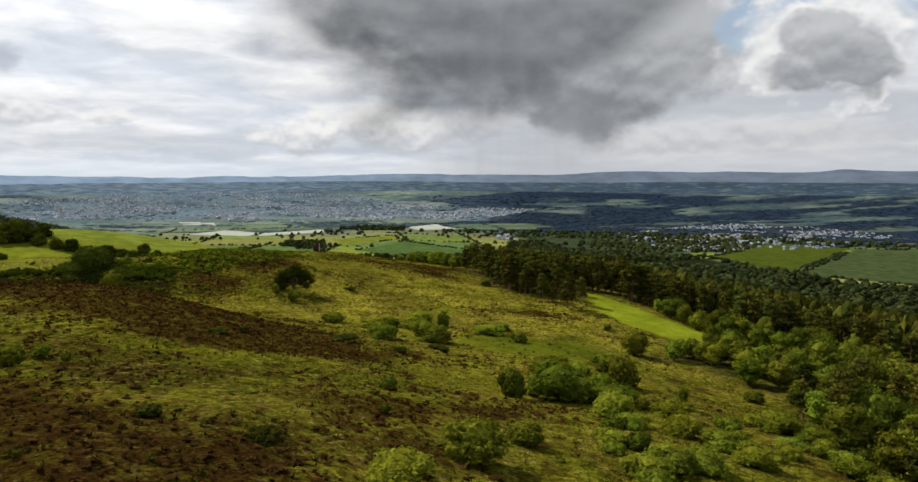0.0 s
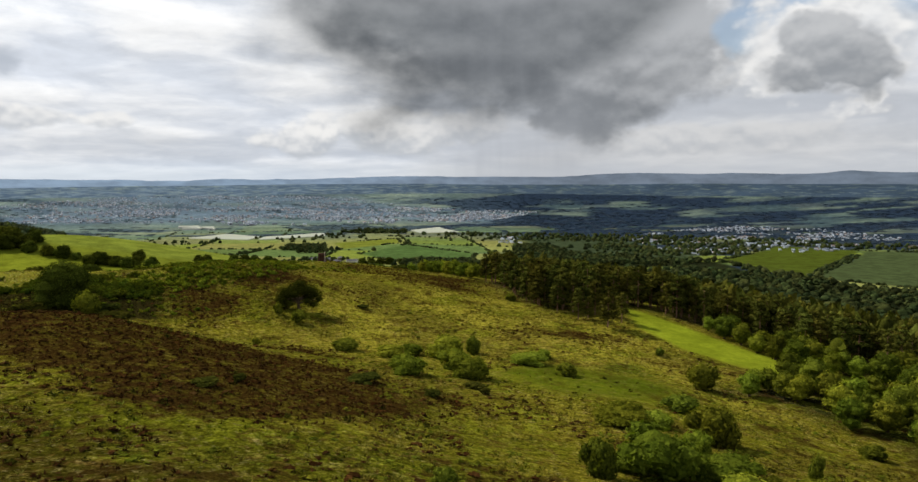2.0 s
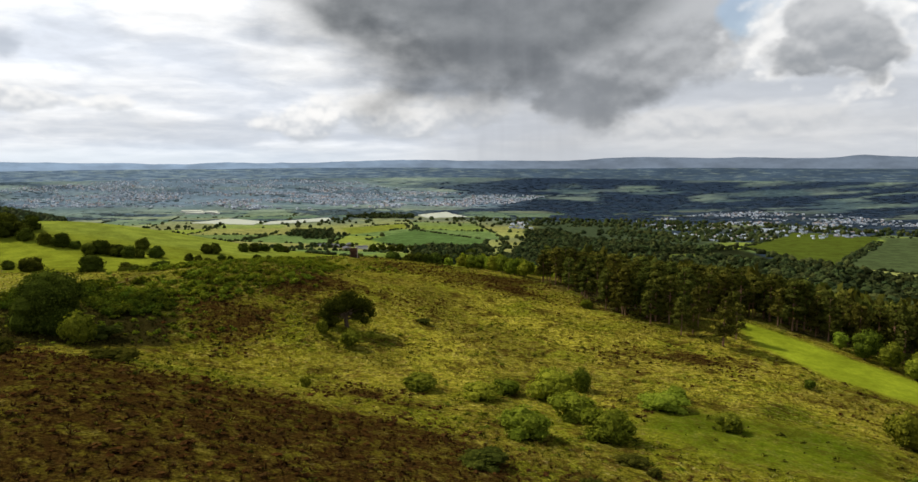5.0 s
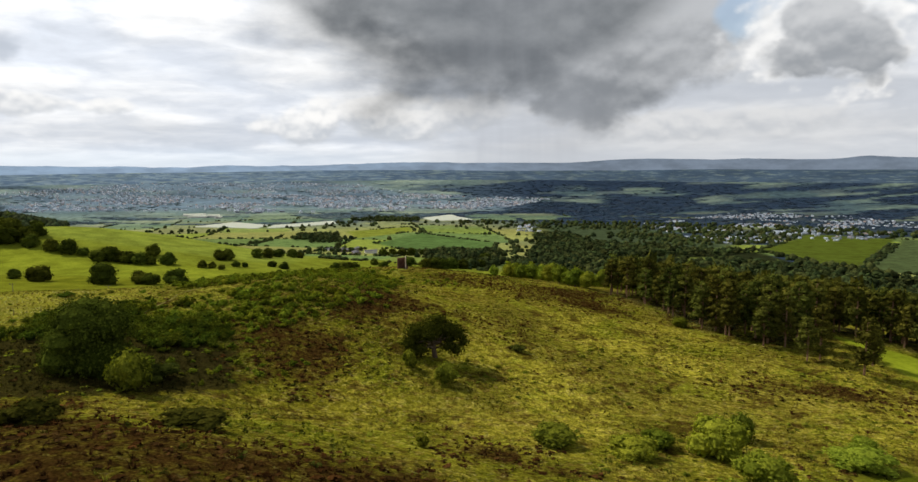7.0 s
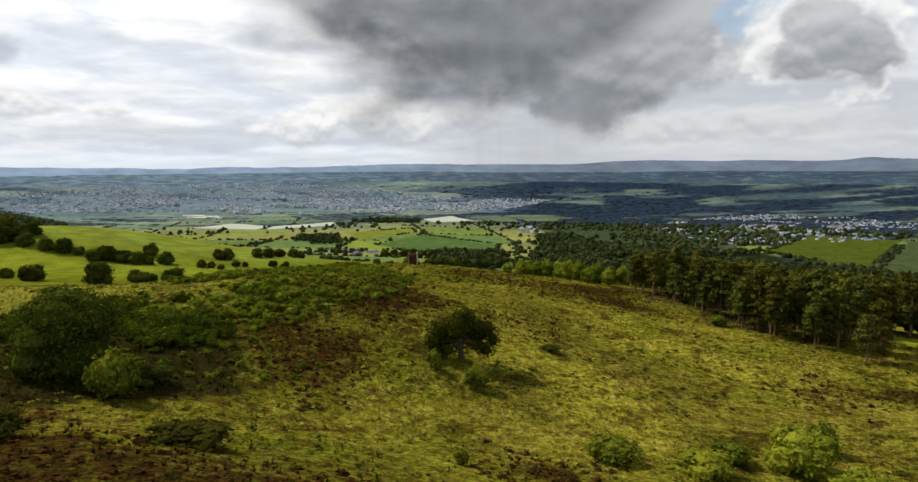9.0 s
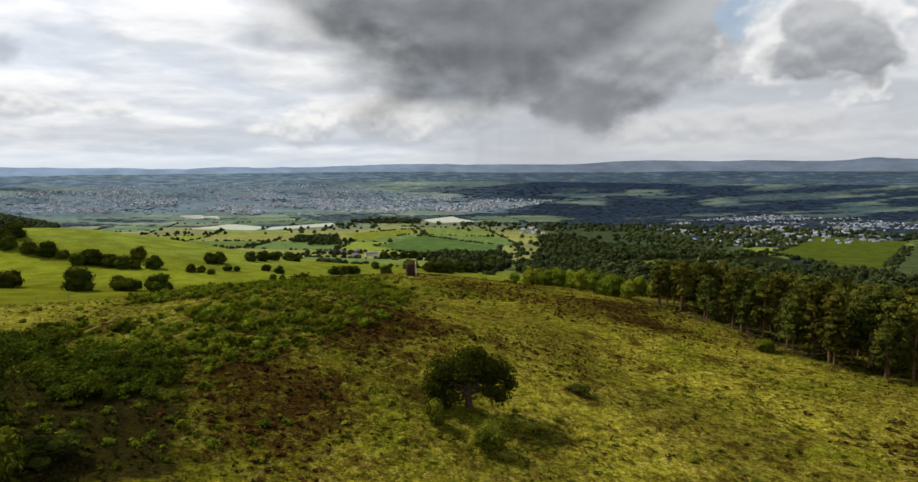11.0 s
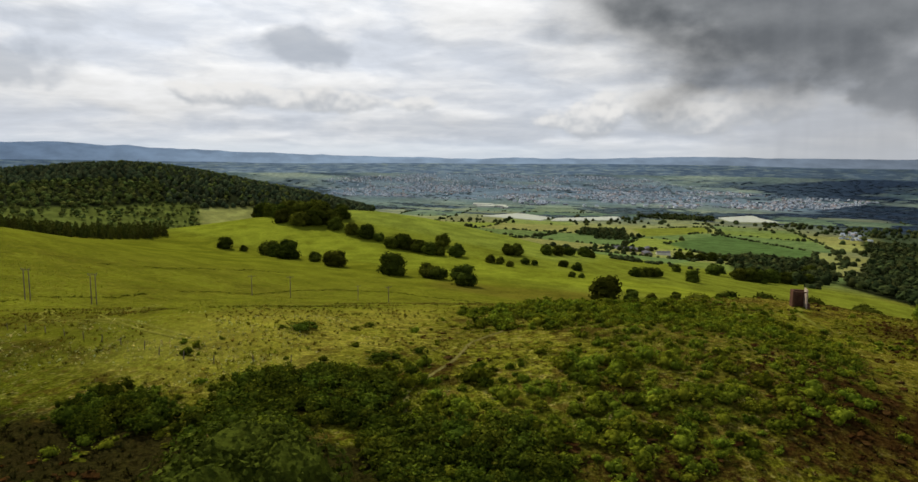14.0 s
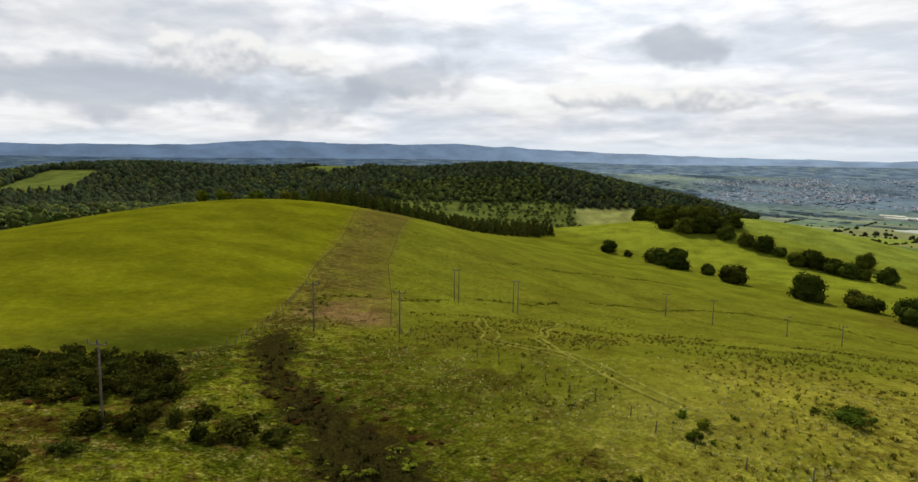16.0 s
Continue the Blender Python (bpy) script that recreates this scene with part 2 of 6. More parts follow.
def lumps(x, y, size, seed=0):
    """Smooth value noise in 0..1 over the plan."""
    u, v = x / size + seed * 17.31, y / size - seed * 9.77
    i, j = np.floor(u), np.floor(v)
    f, g = u - i, v - j
    f, g = f * f * (3 - 2 * f), g * g * (3 - 2 * g)

    def corner(a, b):
        h = np.sin(a * 127.1 + b * 311.7 + seed * 74.7) * 43758.5453
        return h - np.floor(h)

    return (corner(i, j) * (1 - f) + corner(i + 1, j) * f) * (1 - g) + (corner(i, j + 1) * (1 - f) + corner(i + 1, j + 1) * f) * g


def rough_noise(x, y, size, seed=0, octaves=3):
    total, amp, norm = 0.0, 1.0, 0.0
    for k in range(octaves):
        total, norm = total + amp * lumps(x, y, size / 2 ** k, seed + k), norm + amp
        amp *= 0.55
    return total / norm


def relief(x, y):
    z = np.full(np.shape(x), 5.0)
    for a, b, s, h in LAND + KNOLLS + HUMPS + EXTRA:
        z = z + h * np.exp(-((x - a) ** 2 + (y - b) ** 2) / (2.0 * s * s))
    return z


def ground(x, y):
    """Height of the land. The wide plain beyond 2.5 km is drawn together so that it ends within reach."""
    x, y = np.asarray(x, float), np.asarray(y, float)
    d = np.hypot(x - CENTRE_X, y - CENTRE_Y) + 1e-6
    u = np.clip(d - OPEN, 0, REACH - 100)
    r = np.where(d > OPEN, OPEN + u * REACH / (REACH - u), d)
    tx, ty = CENTRE_X + (x - CENTRE_X) * r / d, CENTRE_Y + (y - CENTRE_Y) * r / d
    z = relief(tx, ty)
    z = z + np.clip((r - 3000) / 9000, 0, 1) * 95 * rough_noise(tx, ty, 3600, 4, 2)
    z = z + np.clip((d - 350) / 900, 0, 1) * 5 * (rough_noise(x, y, 260, 2, 2) - 0.5)
    z = np.where(d > OPEN, EYE_LEVEL - (EYE_LEVEL - z) * d / r, z)
    return z - np.clip(d - 4330, 0, 300) * 0.6




def area(x, y, outline, soft):
    """1 inside a plan outline, 0 outside, with an edge that many metres wide."""
    x, y = np.asarray(x, float), np.asarray(y, float)
    inside = np.zeros(x.shape, bool)
    near = np.full(x.shape, 1e9)
    m = len(outline)
    for k in range(m):
        (ax, ay), (bx, by) = outline[k], outline[(k + 1) % m]
        hit = ((ay > y) != (by > y)) & (x < (bx - ax) * (y - ay) / (by - ay + 1e-9) + ax)
        inside ^= hit
        dx, dy = bx - ax, by - ay
        s = np.clip(((x - ax) * dx + (y - ay) * dy) / (dx * dx + dy * dy + 1e-9), 0, 1)
        near = np.minimum(near, np.hypot(x - ax - s * dx, y - ay - s * dy))
    return np.clip(0.5 + np.where(inside, near, -near) / soft, 0, 1)


def surface(x, y):
    """Ground with the tussocks of the moor on it, and how much of moor it is."""
    x, y = np.asarray(x, float), np.asarray(y, float)
    d = np.hypot(x - CENTRE_X, y - CENTRE_Y)
    moor = np.clip((560 - d) / 140, 0, 1) * (1 - area(x, y, YELLOW_FIELD, 4) * 0.85) * (1 - area(x, y, LAWN, 4) * 0.92) * (1 - area(x, y, PASTURE, 30) * 0.6) * (1 - area(x, y, WET, 10) * 0.6)
    z = ground(x, y) + moor * (0.8 * (rough_noise(x, y, 6.0, 6, 3) - 0.5) + 1.2 * (rough_noise(x, y, 24.0, 8, 2) - 0.5))
    return z, moor


def height(x, y):
    return float(surface(np.array([x]), np.array([y]))[0][0])

# plan outlines of what grows where
RIDGE_HEATHER = [
    [(-130, 160), (-132, 208), (-113, 200), (-101, 189), (-86, 185), (-72, 189), (-58, 190), (-44, 191), (-32, 186), (-20, 172), (-16, 152), (-25, 131), (-36, 119), (-50, 115), (-78, 130)],
    [(-72, 86), (-52, 84), (-40, 72), (-27, 63), (-14, 59), (-10, 53), (-8, 30), (-40, 20), (-72, 40)],
    [(-88, 300), (-66, 300), (-62, 286), (-74, 276), (-86, 264), (-94, 268)],
    [(-22, 86), (-2, 93), (10, 116), (19, 116), (-2, 76), (-12, 70)],
]
SLOPE_HEATHER = [
    [(-111, 262), (-99, 270), (-82, 262), (-78, 249), (-86, 232), (-99, 239)],
    [(13, 264), (29, 269), (50, 263), (45, 255), (22, 254)],
    [(-60, 214), (-52, 219), (-45, 214), (-47, 202), (-58, 202)],
]
HEATHER = RIDGE_HEATHER + SLOPE_HEATHER
THIN_SLOPE = [
    [(-30, 188), (-9, 174), (8, 166), (-8, 152), (-26, 156)],
    [(-80, 124), (-54, 116), (-43, 110), (-48, 92), (-82, 100)],
    [(-80, 388), (-42, 396), (-10, 364), (16, 332), (-2, 318), (-40, 330), (-66, 352)],
    [(-78, 300), (-66, 308), (-52, 288), (-66, 280)],
    [(-82, 289), (-66, 299), (-57, 290), (-61, 272), (-76, 266), (-88, 274)],
]
THIN_TOP = [
    [(-50, 381), (8, 384), (-11, 341), (-38, 339)],
    [(-43, 304), (-31, 306), (-40, 277), (-46, 275)],
    [(-172, 232), (-158, 240), (-148, 240), (-138, 225), (-170, 215)],
    [(14, 262), (36, 267), (58, 260), (54, 253), (28, 254)],
]
THIN_HEATHER = THIN_SLOPE + THIN_TOP


def heather_cover(x, y, soft):
    """How thick the heather grows, 0 to 1."""
    cover = np.zeros(np.shape(x))
    for o in HEATHER:
        cover = np.maximum(cover, area(x, y, o, soft))
    for o in THIN_HEATHER:
        cover = np.maximum(cover, area(x, y, o, soft * 1.6) * 0.66)
    return cover


# dark band on the slope: rough growth with cloud shade put into its colour
DARK_STRIP = [(-249, 252), (-246, 255), (-222, 245), (-209, 245), (-196, 245), (-184, 244), (-172, 244), (-160, 246), (-147, 247), (-132, 252), (-106, 246), (-98, 228), (-120, 206), (-165, 216), (-190, 233), (-199, 236), (-213, 238), (-225, 239), (-238, 243)]
OPEN_GRASS = [(-187, 287), (-165, 336), (-144, 317), (-137, 294), (-127, 303), (-120, 300), (-124, 286), (-133, 275), (-138, 278), (-148, 276), (-164, 261)]
OPEN_TOP = [(-140, 298), (-135, 319), (-124, 306), (-116, 289), (-116, 275), (-121, 268), (-127, 267), (-134, 274)]
MEADOW = [(-66, 222), (-55, 300), (-20, 330), (40, 300), (60, 250), (60, 195), (20, 222), (-20, 210)]
GORSE = [(-162, 282), (-156, 302), (-148, 340), (-133, 370), (-106, 388), (-88, 376), (-76, 332), (-79, 290), (-92, 268), (-107, 256), (-122, 249), (-140, 262)]
LAWN = [(57, 318), (70, 298), (84, 277), (100, 255), (128, 222), (112, 214), (90, 228), (76, 243), (66, 256), (57, 278)]
WET = [(-2, 205), (12, 220), (41, 213), (50, 200), (34, 180), (10, 184)]
WET_POOL = [(31, 223), (40, 231), (46, 225), (41, 216), (33, 216)]
YELLOW_FIELD = [(-242, 242), (-275, 265), (-320, 290), (-410, 347), (-500, 402), (-640, 420), (-620, 180), (-400, 130), (-275, 190), (-240, 226)]
ROUGH_STRIP = [(-245, 247), (-275, 267), (-320, 292), (-410, 350), (-500, 410), (-490, 436), (-400, 370), (-340, 329), (-245, 274)]
PINK = [(-262, 262), (-276, 279), (-280, 294), (-245, 273)]
BRIGHT_FIELD = [(-1000, 1080), (-760, 960), (-500, 765), (-390, 750), (-250, 740), (-90, 760), (-80, 690), (-250, 650), (-395, 650), (-500, 668), (-620, 690), (-760, 800)]
SECOND_FIELD = [(-900, 1300), (-620, 1500), (-250, 1250), (-240, 800), (-480, 800), (-640, 900)]
GREEN_FIELD = [(-275, 1800), (-174, 2115), (37, 1806), (12, 1585), (-169, 1575)]
LIME_FIELD = [(-412, 2190), (-224, 2327), (-196, 2182), (-342, 1950)]
RIGHT_FIELD = [(572, 1529), (945, 2060), (1126, 1930), (617, 1234), (560, 1310)]
PALE_RIGHT = [(1138, 1925), (1450, 1830), (900, 1090), (735, 1160), (630, 1234)]
RIGHT_WOOD = [(420, 1000), (530, 1240), (610, 1180), (735, 1100), (900, 1030), (1250, 1250), (1500, 1200), (1200, 900), (700, 820)]
TUNNELS = [
    [(-954, 2361), (-877, 2542), (-714, 2416), (-715, 2283)],
    [(-690, 2290), (-700, 2420), (-522, 2573), (-489, 2450)],
    [(-208, 2714), (-96, 2861), (-10, 2600), (-156, 2556)],
]
TOWN = [(500, 2362), (1048, 2800), (1373, 2663), (1500, 2315), (1218, 1985), (817, 1830), (572, 1690), (562, 2059)]
CITY = [(-1900, 2800), (-2200, 3250), (-1785, 3750), (-1272, 3950), (-679, 3980), (-134, 3600), (403, 3450), (78, 3050), (-442, 3141), (-1150, 3000)]

PINE_WOOD = [(0, 388), (8, 358), (13, 340), (19, 316), (30, 298), (44, 300), (60, 322), (74, 302), (92, 292), (120, 262), (160, 235), (240, 190), (330, 240), (280, 380), (120, 415), (50, 430), (14, 416)]
LEAF_WOOD = [(54, 207), (66, 208), (76, 196), (88, 176), (80, 152), (68, 134), (64, 104), (72, 70), (110, 50), (230, 60), (240, 185), (160, 230), (118, 256), (100, 258), (122, 226), (108, 212), (84, 226)]
HILL_FOREST = [(-700, 300), (-650, 480), (-670, 690), (-780, 830), (-930, 1030), (-1010, 1110), (-930, 1190), (-840, 1270), (-790, 1340), (-850, 1470), (-1100, 1680), (-1450, 1600), (-1700, 1250), (-1850, 500), (-1500, 100), (-1000, 60), (-760, 120)]
MIXED_STRIP = [(-640, 180), (-560, 420), (-640, 640), (-720, 700), (-820, 500), (-900, 200), (-760, 60)]
TOWER_WOOD = [(-131, 1500), (-67, 1560), (15, 1480), (10, 1180), (-50, 1060), (-105, 1110)]
DARK_WOOD = [(162, 2180), (250, 2040), (318, 1690), (425, 1510), (548, 1480), (530, 1200), (480, 1000), (330, 930), (200, 925), (90, 950), (37, 1057), (9, 1151), (84, 1470), (130, 1718)]
HOLLOW = [(-645, 480), (-650, 700), (-780, 840), (-930, 1040), (-1010, 1120), (-1060, 1085), (-1090, 960), (-1140, 820), (-1100, 640), (-960, 520)]
CREST_FIELD = [(-1400, 800), (-1490, 800), (-1560, 860), (-1590, 960), (-1500, 960), (-1430, 890)]
LANE_FIELD = [(190, 1290), (205, 1360), (300, 1390), (430, 1380), (385, 1285)]
CLEARINGS = [HOLLOW, LANE_FIELD, [(-1230, 215), (-1480, 330), (-1400, 400), (-1240, 330)], CREST_FIELD]
LOW_WOOD = [(300, 400), (330, 560), (420, 990), (700, 815), (1180, 890), (1500, 1180), (1500, 700), (900, 480), (500, 330)]
# woods whose floor colour carries the shade of their crowns
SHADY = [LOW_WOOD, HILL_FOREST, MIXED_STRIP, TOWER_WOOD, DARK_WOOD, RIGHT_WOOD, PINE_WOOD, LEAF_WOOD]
PASTURE = [(-152, 268), (-160, 300), (-140, 420), (-60, 600), (-300, 650), (-640, 680), (-500, 420), (-330, 300), (-245, 264), (-190, 254)]
GRASS = (0.128, 0.115, 0.010)
BANK = [(-262, 262), (-279, 275), (-282, 295), (-286, 321), (-288, 375), (-310, 450), (-300, 495), (-270, 508), (-235, 507), (-205, 490)]
DITCH = [(-365, 392), (-368, 422), (-371, 465), (-371, 509), (-355, 530)]
DARK_PASTURE = [(-270, 268), (-240, 300), (-205, 300), (-192, 278), (-192, 258), (-230, 250)]
OLIVE_FIELD = [(-290, 600), (-190, 640), (-150, 610), (-180, 560), (-270, 560)]
PALE_GRASS = [(-184, 262), (-180, 280), (-168, 300), (-150, 296), (-145, 278), (-152, 268), (-170, 261)]
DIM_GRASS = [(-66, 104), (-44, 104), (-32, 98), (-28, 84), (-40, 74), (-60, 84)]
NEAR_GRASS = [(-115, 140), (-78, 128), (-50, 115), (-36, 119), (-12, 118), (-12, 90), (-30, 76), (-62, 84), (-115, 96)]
VALLEY = [(-640, 600), (-300, 590), (-60, 540), (100, 560), (200, 900), (-300, 1300), (-900, 1300)]
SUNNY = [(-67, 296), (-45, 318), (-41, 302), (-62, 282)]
TOWN_EDGE = [(170, 1700), (200, 2350), (330, 2450), (520, 2400), (570, 1900), (570, 1620), (440, 1500)]
# rough grass low on the slope, coloured darker for passing cloud shade
LOW_SHADED = [(-262, 215), (-262, 236), (-250, 258), (-200, 262), (-176, 256), (-150, 250), (-146, 226), (-200, 205)]
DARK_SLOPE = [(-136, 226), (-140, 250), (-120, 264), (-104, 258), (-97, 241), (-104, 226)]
COVER = [  # outline, base colour, width of the edge
    (VALLEY, (0.118, 0.136, 0.014), 60.0),
    (MEADOW, (0.212, 0.190, 0.018), 40.0),
    (PASTURE, (0.104, 0.114, 0.009), 30.0),
    (PALE_GRASS, (0.170, 0.165, 0.026), 22.0), (YELLOW_FIELD, (0.096, 0.102, 0.004), 3.0), (DARK_PASTURE, (0.074, 0.080, 0.006), 22.0), (ROUGH_STRIP, (0.084, 0.072, 0.014), 4.0), (PINK, (0.14, 0.088, 0.035), 6.0),
    (BRIGHT_FIELD, (0.142, 0.164, 0.014), 20.0), (OLIVE_FIELD, (0.092, 0.086, 0.010), 16.0), (SECOND_FIELD, (0.145, 0.174, 0.024), 14.0), (GREEN_FIELD, (0.062, 0.105, 0.030), 14.0),
    (TOWN_EDGE, (0.036, 0.050, 0.024), 60.0), (LIME_FIELD, (0.135, 0.155, 0.022), 14.0), (RIGHT_FIELD, (0.056, 0.074, 0.010), 10.0), (PALE_RIGHT, (0.050, 0.068, 0.026), 10.0),
    (LOW_SHADED, (0.038, 0.047, 0.004), 18.0), (GORSE, (0.078, 0.084, 0.007), 24.0), (OPEN_GRASS, (0.168, 0.158, 0.018), 16.0), (OPEN_TOP, (0.135, 0.136, 0.012), 10.0), (DARK_SLOPE, (0.048, 0.052, 0.005), 14.0), (NEAR_GRASS, (0.078, 0.078, 0.006), 16.0), (DIM_GRASS, (0.046, 0.040, 0.005), 16.0), (SUNNY, (0.165, 0.160, 0.012), 12.0), (LAWN, (0.165, 0.20, 0.012), 2.5), (WET, (0.055, 0.074, 0.004), 12.0), (WET_POOL, (0.046, 0.062, 0.004), 4.0),
]


def wooded(x, y):
    """How far the plain is covered by woods, 0 to 1; more of them to the north-west."""
    d = np.hypot(x - CENTRE_X, y - CENTRE_Y)
    share = 0.49 - 0.10 * np.clip((x + 100) / 500, 0, 1) * np.clip((d - 1900) / 400, 0, 1)
    open_land = 1 - np.clip((2600 - d) / 500, 0, 1) * np.clip((300 - x) / 300, 0, 1)
    return np.clip((d - 900) / 300, 0, 1) * np.clip((rough_noise(x, y * 3.2, 360, 21, 4) - share) * 11, 0, 1) * open_land


def sheet():
    """The ground: rings of growing width about a point behind the first view, finer where the view goes."""
    gx, gy = -30.0, -30.0
    yaws = np.concatenate([np.arange(-42, 96, 0.32), np.arange(96, 318, 3.0)])
    radii = np.concatenate([[0.5], np.geomspace(8, 60, 40)[:-1], np.arange(60, 440, 1.9), np.geomspace(440, 4590, 210)])
    a, r = np.meshgrid(np.radians(yaws), radii)
    x, y = gx - r * np.sin(a), gy + r * np.cos(a)
    z, moor = surface(x, y)
    d = np.hypot(x - CENTRE_X, y - CENTRE_Y)
    heath = heather_cover(x, y, 16.0)
    strip = area(x, y, DARK_STRIP, 7.0)
    tone = np.ones(x.shape + (4,))
    tone[..., :3] = GRASS
    patch = rough_noise(x, y, 420, 12, 1)
    cell = lumps(np.floor(x / 210 + 0.35 * np.sin(y / 380)) * 91.7, np.floor(y / 260 + 0.4 * np.sin(x / 300)) * 57.3, 13.0, 3)
    plain = np.clip((d - 800) / 300, 0, 1)
    shades = np.array([(0.128, 0.168, 0.036), (0.160, 0.196, 0.034), (0.196, 0.208, 0.062), (0.098, 0.146, 0.046), (0.180, 0.182, 0.056), (0.094, 0.132, 0.040)])
    field = shades[np.clip((cell * 6).astype(int), 0, 5)]
    tone[..., :3] = tone[..., :3] * (1 - plain[..., None]) + field * plain[..., None]
    # the far plain: strips of pale and green fields between dark woods, hazed grey towards the city
    # distance haze is mixed into the colour, and cloud shade darkens it eastward
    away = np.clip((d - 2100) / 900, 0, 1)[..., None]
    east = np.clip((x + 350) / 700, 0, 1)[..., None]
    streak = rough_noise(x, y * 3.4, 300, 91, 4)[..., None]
    west_haze_tone = np.array((0.108, 0.150, 0.160)) + np.array((0.075, 0.080, 0.040)) * np.clip((streak - 0.52) * 9, 0, 1) - np.array((0.035, 0.040, 0.035)) * np.clip((0.45 - streak) * 9, 0, 1)
    east_shade_tone = np.array((0.042, 0.066, 0.088)) + np.array((0.052, 0.064, 0.034)) * np.clip((streak - 0.53) * 9, 0, 1) - np.array((0.012, 0.016, 0.012)) * np.clip((0.45 - streak) * 9, 0, 1)
    tone[..., :3] = tone[..., :3] * (1 - away * 0.88) + (west_haze_tone * (1 - east) + east_shade_tone * east) * away * 0.88
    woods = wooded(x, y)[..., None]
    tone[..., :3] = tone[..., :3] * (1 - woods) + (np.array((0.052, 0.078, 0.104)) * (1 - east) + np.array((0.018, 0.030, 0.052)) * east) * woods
    built = np.maximum(area(x, y, TOWN, 60), area(x, y, CITY, 160))
    built = built * np.clip(0.5 + 2.4 * (rough_noise(x, y * 1.7, 210, 77, 3) - 0.42), 0.0, 1)
    # the city's ground has haze blue mixed into its colour
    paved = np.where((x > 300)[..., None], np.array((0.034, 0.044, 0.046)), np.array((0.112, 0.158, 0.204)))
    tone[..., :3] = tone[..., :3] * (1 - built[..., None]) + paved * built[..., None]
    # under the woods the ground is painted dark in place of crown shade
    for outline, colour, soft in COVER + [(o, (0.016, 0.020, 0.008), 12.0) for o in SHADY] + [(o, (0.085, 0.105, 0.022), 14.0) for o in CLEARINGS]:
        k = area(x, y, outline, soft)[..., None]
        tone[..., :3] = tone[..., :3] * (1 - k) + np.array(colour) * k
    rows, cols = x.shape
    idx = np.arange(rows * cols).reshape(rows, cols)
    nxt = np.roll(idx, -1, axis=1)
    quads = np.stack([idx[:-1], idx[1:], nxt[1:], nxt[:-1]], axis=-1).reshape(-1, 4)[:, ::-1]
    me = bpy.data.meshes.new("ground")
    me.from_pydata(np.stack([x, y, z], -1).reshape(-1, 3).tolist(), [], quads.tolist())
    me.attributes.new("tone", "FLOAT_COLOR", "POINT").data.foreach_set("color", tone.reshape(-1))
    for name, value in (("heath", heath), ("strip", strip), ("moor", moor)):
        me.attributes.new(name, "FLOAT", "POINT").data.foreach_set("value", value.reshape(-1).astype(np.float32))
    me.shade_smooth()
    return me


def material(name):
    m = bpy.data.materials.new(name)
    m.use_nodes = True
    n = Nodes(m.node_tree)
    out = n.add("ShaderNodeOutputMaterial")
    bsdf = n.add("ShaderNodeBsdfPrincipled", {"Roughness": 0.9})
    bsdf.inputs["Specular IOR Level"].default_value = 0.0
    n.tree.links.new(bsdf.outputs[0], out.inputs[0])
    return m, n, bsdf


